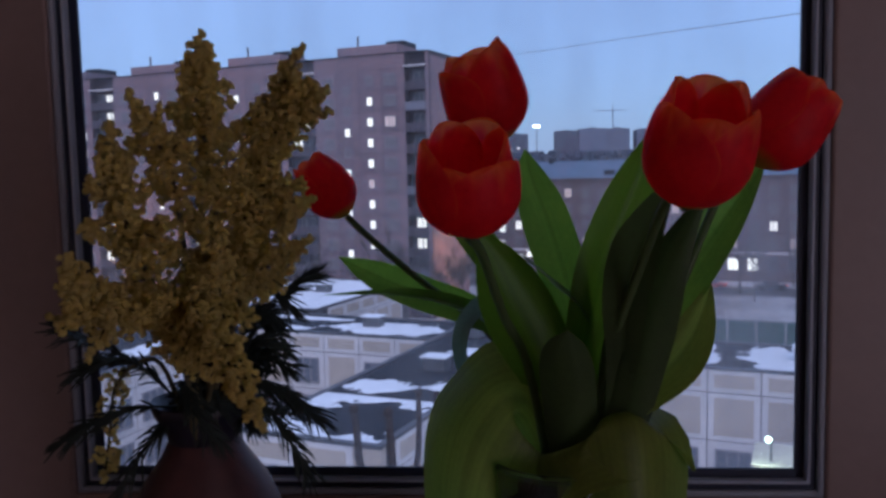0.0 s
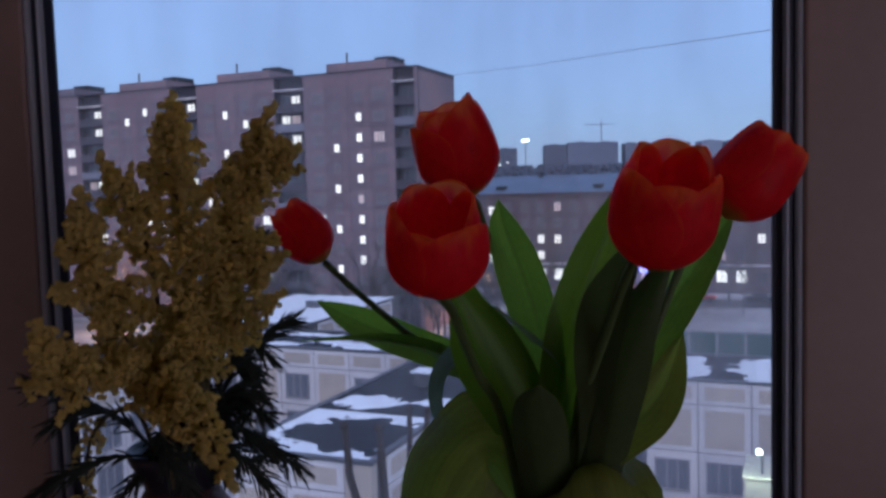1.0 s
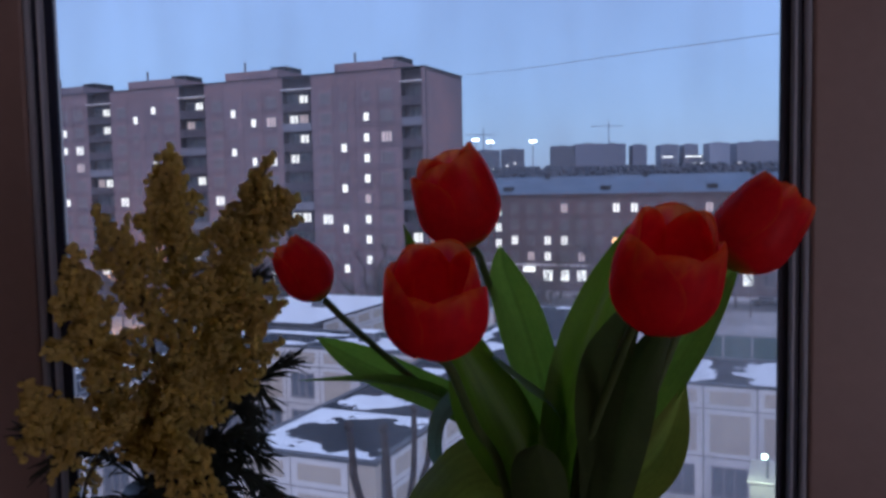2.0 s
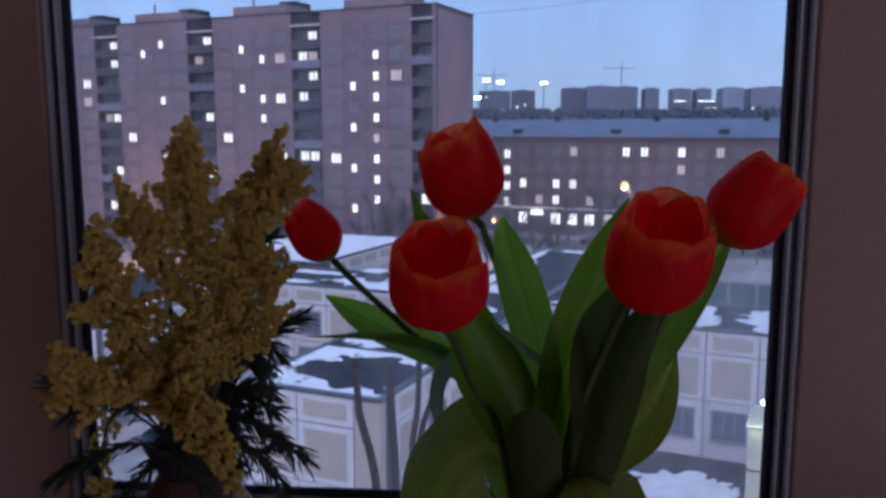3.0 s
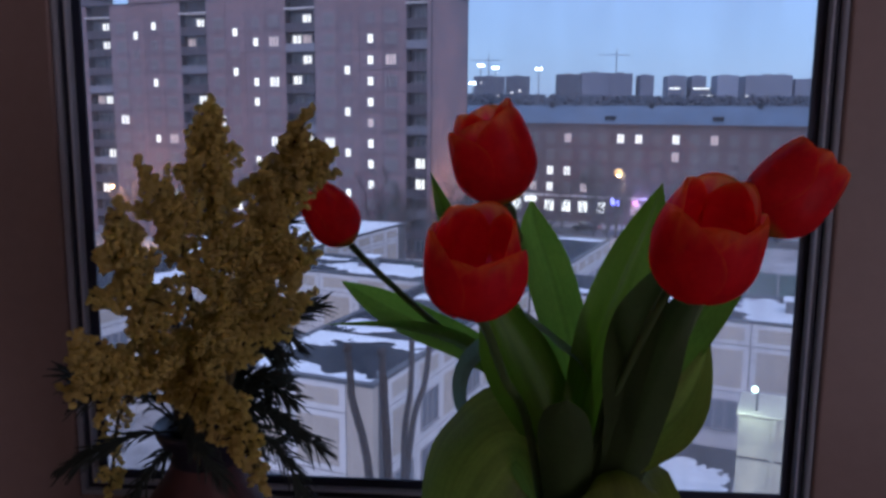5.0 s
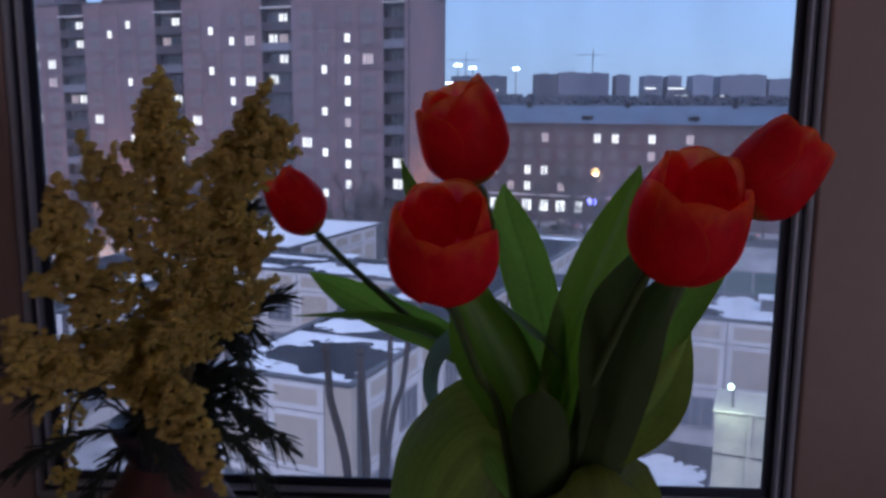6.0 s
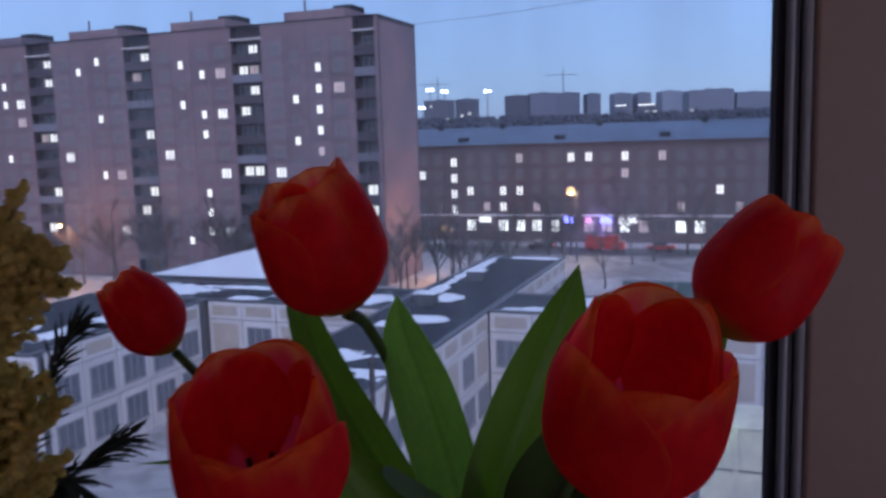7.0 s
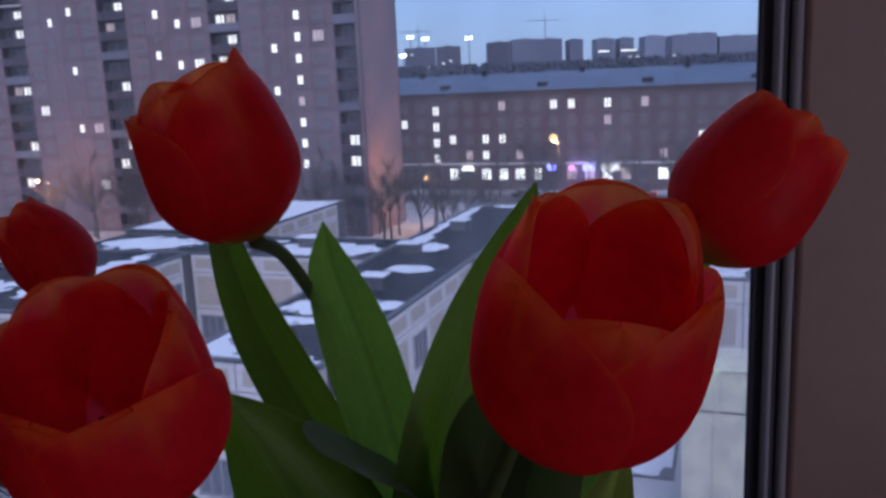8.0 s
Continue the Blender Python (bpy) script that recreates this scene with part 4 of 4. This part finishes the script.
for k in range(-9, 24):
    x = -1.3 + 3.23 * k
    for r in range(4):
        add_window(TALL, five, pose(x, 0, -4.3 - 3.02 * r - (0.6 if k == -3 else 0)), lit5.get((k, r), "dark"))
    add_window(SHOP, five, pose(x, 0, -16.9), "shop" if k in (-2, 0, 1, 2, 3, 7, 10, 11) else "dim" if k in (5, 6, 8) else "dark")
for x, w, m, lb in ((11.2, 1.7, BLUESIGN, "glowing blue sign"), (14.7, 1.1, PINKSIGN, "glowing pink sign"), (18.0, 2.0, BLUESIGN, "glowing blue sign"), (21.8, 3.2, SHOPLIGHT, "glowing white sign"), (-4.9, 2.3, SHOPLIGHT, "glowing white sign")):
    part("sign", box(x - w / 2, x + w / 2, -0.65, -0.12, -16.3, -15.3, 0.05), m, five, lb)

gl = five.matrix_basis @ Vector((17, -2.5, -16.2))
lamp("sign_light", "POINT", tuple(gl), 520, (0.45, 0.35, 1.0), 0.5)

# ---- the school: two storeys of pale panels, flat roofs with melting snow ----
school = thing("school", pose(-5.5, 34.2, 0, 0, 0, GRID), label="two-storey pale panel school with flat dark roofs and patches of snow", category="building")
SR = -11.9
BLOCKS = ((-7.4, 0.0, 0.0, 48.0), (-34.0, -7.4, 22.0, 29.0), (-34.0, -22.5, 5.0, 22.0), (-36.0, -22.7, 31.0, 50.0), (0.0, 8.6, 22.6, 29.0), (8.6, 34.0, 19.4, 27.2))
for x0, x1, y0, y1 in BLOCKS:
    part("wall", box(x0 + 0.06, x1 - 0.06, y0 + 0.06, y1 - 0.06, GZ - 0.3, SR - 0.05), JOINT, school, "dark joints between panels")
    part("roof", box(x0 + 0.2, x1 - 0.2, y0 + 0.2, y1 - 0.2, SR - 0.05, SR + 0.03), ROOFING, school, "dark wet flat roof")
    part("roof_edge", ring((x1 - x0) / 2 - 0.28, -(y1 - y0) / 2 + 0.28, (y1 - y0) / 2 - 0.28, 0.34, 0.0, 0.16, 0.0), STEEL, school, "grey metal roof edging",
         at=pose((x0 + x1) / 2, (y0 + y1) / 2, SR - 0.02, 90))
slabs = {h: mesh_of("panel", box(0.03, 2.97, -0.02, 0.10, -h + 0.03, -0.03, 0.015), CONCRETE) for h in (1.4, 2.9, 3.6)}
insets = {h: mesh_of("inset", box(0.38, 2.62, -0.05, 0.0, -h + 0.32, -0.30, 0.015), INSET) for h in (1.4, 2.9)}


def facade(at, bays, pattern):
    """Panel bays 3 m wide along a wall; pattern: w a window, p a blank beige panel."""
    for k in range(bays):
        m = at @ pose(3.0 * k, 0, 0)
        z = 0.0
        for row, h in enumerate((1.4, 2.9, 3.6)):
            mm = m @ pose(0, 0, z)
            shared("panel", slabs[h], school, mm)
            if row == 0 or (row == 1 and pattern[k % len(pattern)] == "p"):
                shared("inset", insets[h], school, mm)
            else:
                add_window(SCHOOLW, school, mm @ pose(1.5, -0.022, -1.45), "dark")
            z -= h


facade(pose(-7.35, 0.0, SR), 2, "pp")
part("corner_pier", box(-1.32, 0.02, -0.03, 0.5, GZ, SR - 0.03, 0.02), INSET, school, "beige corner pier")
facade(pose(0.0, 1.5, SR, 0, 0, 90), 7, "pw")
facade(pose(0.0, 30.0, SR, 0, 0, 90), 6, "w")
facade(pose(-22.4, 22.0, SR), 5, "pw")
facade(pose(-22.5, 6.0, SR, 0, 0, 90), 5, "ww")
facade(pose(-22.7, 33.0, SR, 0, 0, 90), 5, "p")
facade(pose(0.1, 22.6, SR), 3, "wp")
facade(pose(8.6, 19.4, SR), 8, "p")
facade(pose(-34.0, 5.0, SR), 4, "wp")
facade(pose(8.6, 22.4, SR, 0, 0, -90), 1, "p")
for x, y in ((-4.5, 34), (-3.5, 14), (-14, 25.5), (-28, 41), (17, 23), (-5, 24)):
    part("roof_vent", box(x - 0.7, x + 0.7, y - 0.5, y + 0.5, SR + 0.03, SR + 0.85, 0.04), STEEL, school, "grey roof vent box")
    part("vent_cap", box(x - 0.85, x + 0.85, y - 0.65, y + 0.65, SR + 0.85, SR + 0.95, 0.02), SNOW, school, "snow-topped vent cap")


def snow_field(name, x0, x1, y0, y1, keep, at, thick=0.07, cell=0.16, label="", parent=None):
    """Snow that lies where keep(x, y) is above nought, thinning out towards its edge."""
    nx, ny = max(2, int((x1 - x0) / cell)), max(2, int((y1 - y0) / cell))
    bm = bmesh.new()
    g = {}
    for j in range(ny + 1):
        for i in range(nx + 1):
            x, y = x0 + (x1 - x0) * i / nx, y0 + (y1 - y0) * j / ny
            f = keep(x, y) + 0.45 * noise.noise(Vector((x * 0.9, y * 0.9, 3.1))) + 0.22 * noise.noise(Vector((x * 3.1, y * 3.1, 7.7)))
            g[i, j] = (x, y, min(thick, f * 0.35) - 0.012, f)
    vs = {}
    for j in range(ny):
        for i in range(nx):
            q = ((i, j), (i + 1, j), (i + 1, j + 1), (i, j + 1))
            if max(g[k][3] for k in q) > 0:
                for k in q:
                    if k not in vs:
                        vs[k] = bm.verts.new(g[k][:3])
                bm.faces.new([vs[k] for k in q])
    if parent is None:
        return tagged(part(name, bm, SNOW, None, label, True, at), label, "snow", kind="stuff")
    return tagged(part(name, bm, SNOW, parent, label, True, at), kind="stuff")


def ell(x, y, cx, cy, rx, ry):
    return 1 - math.hypot((x - cx) / rx, (y - cy) / ry)


on_roof = pose(-5.5, 34.2, SR + 0.045, 0, 0, GRID)
snow_field("roof_snow", -7.1, -0.3, 0.3, 7.2, lambda x, y: max(-1.0 * ell(x, y, -2.9, 3.9, 3.3, 2.6) - 0.02, 0.9 - (y - 0.3) * 1.2 if y < 1.0 else -1), on_roof, label="thin snow round a bare wet patch of roof")
snow_field("roof_snow", -7.1, -0.3, 7.4, 48, lambda x, y: max(ell(x, y, -5.2, 9.5, 2.2, 1.6), ell(x, y, -1.5, 10.5, 1.1, 1.2), ell(x, y, -3.4, 19.5, 2.2, 1.2), ell(x, y, -6.3, 29.5, 0.9, 2.6), ell(x, y, -6.5, 40, 0.6, 9.5), ell(x, y, -2, 47, 4.5, 0.8), ell(x, y, -4.4, 26.5, 1.3, 2.2)) - 0.12, on_roof, cell=0.22, label="long strips of melting snow on the flat roof")
snow_field("roof_snow", -33.6, -7.7, 22.3, 28.7, lambda x, y: max(ell(x, y, -12.5, 25.0, 5.2, 2.4), ell(x, y, -20, 23.4, 1.6, 0.8), ell(x, y, -29, 25.5, 4.5, 2.6), ell(x, y, -21.5, 27.5, 4.5, 0.7)) - 0.05, on_roof, cell=0.22, label="melting snow on the cross wing's roof")
snow_field("roof_snow", -33.6, -22.9, 5.3, 21.7, lambda x, y: max(ell(x, y, -25.5, 14.5, 1.3, 7.5), ell(x, y, -30, 9, 2.5, 3)) - 0.08, on_roof, cell=0.22, label="snow strip along the roof edge")
snow_field("roof_snow", -35.6, -23.1, 31.3, 49.7, lambda x, y: 0.8 - 0.06 * abs(y - 40), on_roof, cell=0.30, label="even snow cover on the rear wing")
snow_field("roof_snow", 8.9, 33.7, 19.7, 26.9, lambda x, y: max(ell(x, y, 10.2, 23.0, 1.7, 3.6), ell(x, y, 15.6, 23.2, 2.2, 3.4), ell(x, y, 24, 23, 4, 3)) + 0.02, on_roof, cell=0.2, label="square snow patches on the right wing's roof")
snow_field("roof_snow", 0.3, 8.3, 22.9, 28.7, lambda x, y: max(ell(x, y, 3.4, 23.6, 3.2, 0.9), ell(x, y, 6, 27, 2, 1.4)), on_roof, cell=0.2, label="snow along the roof edge")

annex = thing("entrance_block", pose(-5.15, 34.08, 0, 0, 0, GRID), label="cream rendered entrance block with an outdoor lamp", category="building")
part("wall", box(14.5, 22, 6.5, 9.5, GZ - 0.3, -13.0, 0.03), CREAM, annex)
part("band", box(14.46, 22, 6.46, 6.5, -15.0, -14.92), JOINT, annex)
for x in (15.9, 17.4, 19.0):
    part("pilaster", box(x, x + 0.18, 6.40, 6.5, GZ, -13.02), CREAM, annex)
part("roof_edge", box(14.4, 22.1, 6.38, 9.6, -13.0, -12.9, 0.03), CREAM, annex, "cream roof edging")
lp = thing("wall_lamp", pose(-5.15, 34.08, 0, 0, 0, GRID), label="bright greenish-white outdoor lamp on a short mast", category="lamp")
part("mast", add_tube(bmesh.new(), [Vector((15.2, 6.9, -12.85)), Vector((15.2, 6.9, -11.95)), Vector((15.15, 6.6, -11.75))], 0.05, 8), STEEL, lp)
bm = bmesh.new()
bmesh.ops.create_uvsphere(bm, u_segments=16, v_segments=10, radius=0.14)
part("lamp_glass", bm, GREENLAMP, lp, "glowing glass", True, pose(15.1, 6.4, -11.75))
gl = Matrix.Translation((-5.15, 34.08, 0)) @ pose(0, 0, 0, 0, 0, GRID) @ Vector((15.0, 5.6, -12.2))
lamp("wall_lamp_light", "POINT", tuple(gl), 75, (0.8, 1.0, 0.80), 0.2)

pv = part("pavement", box(0.5, 14.4, 9.0, 19.3, GZ, GZ + 0.05), ASPHALT, None, at=pose(-5.5, 34.2, 0, 0, 0, GRID))
tagged(pv, "wet asphalt path beside the school", "pavement", kind="structure")
snow_field("snow_heap", 7.5, 14.2, 9.2, 16.8, lambda x, y: ell(x, y, 11.3, 12.6, 3.2, 3.9) + 0.1, pose(-5.5, 34.2, GZ + 0.06, 0, 0, GRID), thick=0.5, cell=0.25, label="heap of cleared snow beside the path")
road = part("road", box(-140, 200, 103, 112, GZ, GZ + 0.03), ASPHALT, None, at=pose(-5.5, 34.2, 0, 0, 0, GRID))
tagged(road, "wet street in front of the shops", "road", kind="structure")
walk_ = part("pavement", box(-140, 200, 112, 118, GZ, GZ + 0.14), SLUSH, None, at=pose(-5.5, 34.2, 0, 0, 0, GRID))
tagged(walk_, "snowy pavement before the shops", "pavement", kind="structure")

# sports court fence
fence = thing("court_fence", pose(-5.5, 34.2, GZ, 0, 0, GRID), label="pale steel fence with green mesh round a court", category="fence")
for i in range(9):
    part("post", box(3 + 3.0 * i - 0.06, 3 + 3.0 * i + 0.06, 64.94, 65.06, 0, 3.0), FRAMEWHITE, fence)
for i in range(8):
    part("mesh_panel", box(3.1 + 3.0 * i, 5.9 + 3.0 * i, 64.99, 65.01, 0.3, 2.8), PLASTIC_GREEN, fence)
part("rail", box(3, 27, 64.95, 65.05, 2.85, 2.97), FRAMEWHITE, fence)


# ---- trees ----
def bare_tree(h, seed, label, spread=0.45):
    rnd = random.Random(seed)
    t = thing("bare_tree", label=label, category="tree")
    trunk, limbs, twigs = bmesh.new(), bmesh.new(), bmesh.new()
    pts = [Vector((rnd.uniform(-.1, .1) * i, rnd.uniform(-.1, .1) * i, h * 0.75 * i / 6)) for i in range(7)]
    r0 = h * 0.016
    add_tube(trunk, pts, [r0 * (1 - 0.11 * i) for i in range(7)], 7)

    def grow(a, d, ln, r, depth):
        b = a + d * ln * 0.5 + Vector((rnd.uniform(-.1, .1), rnd.uniform(-.1, .1), 0.05)) * ln
        c = b + (d + Vector((rnd.uniform(-.2, .2), rnd.uniform(-.2, .2), 0.18))).normalized() * ln * 0.5
        add_tube(limbs if depth < 2 else twigs, [a, b, c], [r, r * 0.75, r * 0.45], 5 if depth < 2 else 3, False)
        if depth < 3:
            for _ in range(4 if depth < 2 else 3):
                f = rnd.uniform(0.35, 1.0)
                o = a.lerp(b, f * 2) if f < 0.5 else b.lerp(c, f * 2 - 1)
                e = (d + Vector((rnd.gauss(0, spread), rnd.gauss(0, spread), rnd.uniform(-0.1, 0.5)))).normalized()
                grow(o, e, ln * rnd.uniform(0.45, 0.65), r * 0.5, depth + 1)

    for i in range(10):
        f = rnd.uniform(0.35, 1.0)
        k = f * 6
        o = pts[min(int(k), 5)].lerp(pts[min(int(k) + 1, 6)], k % 1)
        a = rnd.uniform(0, math.tau)
        grow(o, Vector((math.cos(a) * 0.7, math.sin(a) * 0.7, rnd.uniform(0.5, 1.1))).normalized(), h * rnd.uniform(0.22, 0.34), r0 * 0.45, 0)
    part("trunk", trunk, BARK, t, smooth=True)
    part("limbs", limbs, BARK, t)
    part("twigs", twigs, BARK, t)
    return t


kinds = [bare_tree(9.5, 11, "leafless street tree with fine twigs"), bare_tree(12.0, 12, "tall leafless tree with fine twigs"), bare_tree(8.0, 13, "small leafless tree in the yard", 0.6)]
rnd = random.Random(5)
base = Matrix.Translation((-5.5, 34.2, GZ)) @ pose(0, 0, 0, 0, 0, GRID)
spots = [(-22 + 4.2 * i + rnd.uniform(-1.5, 1.5), rnd.uniform(92, 116)) for i in range(24)] + [(-40 + 5 * i + rnd.uniform(-2, 2), rnd.uniform(62, 84)) for i in range(9)] + [(-75 + 5.5 * i, rnd.uniform(64, 78)) for i in range(12)] + [(-70 + 4.0 * i + rnd.uniform(-2, 2), rnd.uniform(56, 70)) for i in range(16)]
for k, (x, y) in enumerate(spots):
    m = base @ pose(x, y, 0, 0, 0, rnd.uniform(0, 360))
    if k < 3:
        kinds[k].matrix_basis = m
    else:
        tagged(copy_thing(kinds[k % 3], m), group="bare trees in the yards")


def cut_trunk(path, r, label):
    t = thing("pollarded_tree", label=label, category="tree", group="cut-back trees beside the school")
    pts = catmull(path, 14)
    part("trunk", add_tube(bmesh.new(), pts, [0.78 * r * (1.15 - 0.3 * i / 14) for i in range(15)], 9), POLLARD, t, smooth=True)
    bm = bmesh.new()
    bmesh.ops.create_icosphere(bm, subdivisions=2, radius=r * 0.95)
    for v in bm.verts:
        v.co *= 1 + 0.35 * noise.noise(v.co * 6 + Vector((path[0][0], 0, 0)))
    part("knob", bm, POLLARD, t, "swollen pruned top", True, Matrix.Translation(pts[-1]))
    return t


cut_trunk([(-4.3, 28, GZ), (-4.65, 28, -13.1), (-5.25, 28, -10.3), (-5.30, 28, -9.6), (-5.42, 28, -8.3)], 0.19, "pollarded tree trunk with a bend, bark bare")
cut_trunk([(-3.8, 28.3, GZ), (-4.0, 28.3, -13), (-4.15, 28.3, -10), (-4.22, 28.3, -8.5)], 0.20, "straight pollarded tree trunk")
cut_trunk([(-3.3, 28.6, GZ), (-3.45, 28.6, -12.5), (-3.2, 28.6, -10), (-3.15, 28.6, -7.9)], 0.15, "slim pollarded tree trunk")
cut_trunk([(-3.9, 28.8, GZ), (-3.2, 28.8, -11.9), (-2.7, 28.8, -9.8), (-2.50, 28.8, -8.0)], 0.15, "leaning pollarded tree trunk")


# ---- street lamps, vehicles ----
def street_lamp(x, y, h, glass, label, r=0.35):
    t = thing("street_lamp", pose(x, y, GZ), label=label, category="street lamp")
    part("pole", add_tube(bmesh.new(), [Vector((0, 0, 0)), Vector((0, 0, h * 0.6)), Vector((0, 0, h)), Vector((-0.8, -0.6, h + 0.3))], [0.12, 0.09, 0.07, 0.05], 8), STEEL, t)
    part("head", box(-1.3, -0.6, -0.9, -0.45, h + 0.25, h + 0.42, 0.05), STEEL, t)
    bm = bmesh.new()
    bmesh.ops.create_uvsphere(bm, u_segments=14, v_segments=8, radius=r)
    part("lamp_glass", bm, glass, t, "glowing lamp glass", True, pose(-0.95, -0.7, h + 0.1))
    return t


street_lamp(18.4, 128, 11.0, ORANGELAMP, "street lamp with a warm orange glow", 0.6)
lamp("street_lamp_light", "POINT", (17.4, 127, -9.4), 2500, (1.0, 0.6, 0.3), 0.5)
street_lamp(-1.0, 113, 7.5, ORANGELAMP, "orange street lamp beside the apartment block", 0.35)
lamp("street_lamp_light", "POINT", (-2.0, 112, -12.6), 3200, (1.0, 0.45, 0.18), 0.4)
street_lamp(-55, 116, 9.0, ORANGELAMP, "orange street lamp in the yard of the block", 0.3)
lamp("street_lamp_light", "POINT", (-56, 115, -11.2), 4000, (1.0, 0.45, 0.2), 0.4)


def vehicle(name, m, ln, wd, ht, paint, label, cab):
    t = thing(name, m, label=label, category="car")
    bm = box(-ln / 2, ln / 2, -wd / 2, wd / 2, 0.35, ht * 0.62, 0.12)
    part("body", bm, paint, t)
    bm = box(-ln * cab, ln * cab * 0.8, -wd * 0.44, wd * 0.44, ht * 0.62, ht, 0.18)
    part("cabin", bm, DARKPANE if cab < 0.4 else paint, t)
    for x in (-ln * 0.32, ln * 0.32):
        for y in (-wd / 2, wd / 2):
            bm = bmesh.new()
            bmesh.ops.create_cone(bm, cap_ends=True, segments=16, radius1=0.35, radius2=0.35, depth=0.22)
            part("wheel", bm, TYRE, t, at=pose(x, y, 0.35, 90))
    for y in (-wd * 0.36, wd * 0.36):
        part("tail_light", box(ln / 2 - 0.02, ln / 2 + 0.04, y - 0.15, y + 0.15, 0.75, 0.95), mat("tail_light_glass", (0.5, 0.02, 0.02), None, 0.3, 3, 9, 0, glow=((1, 0.1, 0.08), 2.0)), t, "red tail light")
    return t


vehicle("van", base @ pose(-6, 108.5, 0.03), 6.5, 2.1, 2.7, REDPAINT, "red van waiting in the street", 0.46)
vehicle("car", base @ pose(3, 109.5, 0.03), 4.4, 1.8, 1.5, REDPAINT, "red car parked in the street", 0.28)
vehicle("car", base @ pose(-17, 109.0, 0.03), 4.4, 1.8, 1.5, CARDARK, "dark car parked in the street", 0.28)
vehicle("car", base @ pose(12, 110.0, 0.03), 4.5, 1.8, 1.5, CARDARK, "dark car parked by the shops", 0.28)


# ---- the far skyline ----
def high_rise(x0, x1, top, y, label, huts=1):
    t = thing("high_rise", pose(0, y, 0), label=label, category="building")
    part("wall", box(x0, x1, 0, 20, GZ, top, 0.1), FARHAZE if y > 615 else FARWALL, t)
    for k in range(huts):
        c = x0 + (x1 - x0) * (k + 0.5) / huts
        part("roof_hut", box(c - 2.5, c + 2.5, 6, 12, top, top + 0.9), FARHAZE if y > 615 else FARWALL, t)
    rr = random.Random(int(x0 * 7))
    for k in range(int((x1 - x0) / 8)):
        xx, zz = rr.uniform(x0 + 1, x1 - 1), rr.uniform(4, top - 3)
        if rr.random() < 0.5:
            part("lit_window", box(xx - 0.8, xx + 0.8, -0.2, 0.0, zz - 0.6, zz + 0.6), LITWARM, t)
    return t


for x0, x1, top, y, hh in ((-22, 0, 25.6, 600, 1), (0.5, 17.5, 26.0, 604, 1), (36.8, 53.2, 27.4, 602, 1), (53.4, 73.0, 28.6, 600, 1), (73.4, 89.3, 28.3, 603, 1), (94, 103.6, 26.9, 600, 1), (120.5, 133.9, 28.4, 640, 1),
                           (138.6, 148.9, 28.4, 642, 1), (152, 166.5, 28.0, 620, 1), (177, 190, 28.6, 640, 1), (190.4, 212, 29.6, 644, 2), (216, 246, 27, 650, 1), (-62, -30, 20, 640, 1)):
    high_rise(x0, x1, top, y, "distant grey high-rise block in the dusk haze", hh)
for x0, x1, z, y in ((121, 129, 19.0, 636), (138, 150, 19.0, 636), (135, 144, 13.0, 600)):
    b = thing("building_site", pose(0, y, 0), label="distant half-built block with a row of bright lights", category="building")
    part("wall", box(x0 - 1, x1 + 1, 0.3, 14, GZ, z + 0.9), FARWALL, b)
    part("light_strip", box(x0, x1, 0, 0.3, z - 0.4, z + 0.5), SHOPLIGHT, b, "glowing strip of lights")
for x, z in ((-8.6, 16.6), (-3.4, 15.8), (11.8, 15.5), (-11.5, 10.4)):
    t = thing("floodlight_mast", pose(x, 300, 0), label="tall mast with bright white floodlights", category="lamp", group="construction floodlights")
    part("pole", box(-0.15, 0.15, -0.15, 0.15, GZ, z - 0.8), STEEL, t)
    for dx in (-0.7, 0.7):
        bm = bmesh.new()
        bmesh.ops.create_uvsphere(bm, u_segments=12, v_segments=8, radius=0.45)
        part("floodlight", bm, WHITELAMP, t, "glowing floodlight", True, pose(dx, -0.4, z))
for x, h in ((79.0, 44.0), (-12, 40.0)):
    t = thing("tower_crane", pose(x, 615, 0), label="distant tower crane over the building site", category="crane")
    part("mast", box(-0.3, 0.3, -0.3, 0.3, GZ, h), FARWALL, t)
    part("jib", box(-13, 10, -0.2, 0.2, h - 2.5, h - 2.1), FARWALL, t)
    part("apex", add_tube(bmesh.new(), [Vector((0, 0, h)), Vector((0.4, 0, h + 3))], 0.2, 5), FARWALL, t)
wood = []
rr = random.Random(9)
for k in range(5200):
    y = rr.uniform(215, 330)
    wood.append(((rr.uniform(-60, 190), y, 1.6 + 5.4 * (y - 215) / 115 - abs(rr.gauss(0, 1.6)) + 0.5 * math.sin(y * 0.9)), rr.uniform(0.4, 1.1)))
tagged(balls("far_wood", wood, FARWOOD, None, rough=0.25, shape=ico(1)), "dark belt of bare trees behind the houses", "trees")

pole = thing("utility_pole", pose(26, 42.5, GZ), label="tall grey pole that carries the cable", category="pole")
part("shaft", add_tube(bmesh.new(), [Vector((0, 0, 0)), Vector((0, 0, 15)), Vector((0, 0, 28.9))], [0.22, 0.17, 0.12], 10), STEEL, pole)
part("bracket", box(-0.4, 0.4, -0.05, 0.05, 28.5, 28.6), STEEL, pole)
cable = thing("overhead_cable", label="thin dark cable between the block and a pole", category="cable")
pts = catmull([(-5.7, 122.3, 16.2), (3.8, 98.5, 13.75), (11.7, 78.7, 12.0), (19.3, 59.4, 10.2), (26, 42.5, 8.75)], 60)
part("wire", add_tube(bmesh.new(), pts, 0.024, 6), STEEL, cable, smooth=True)
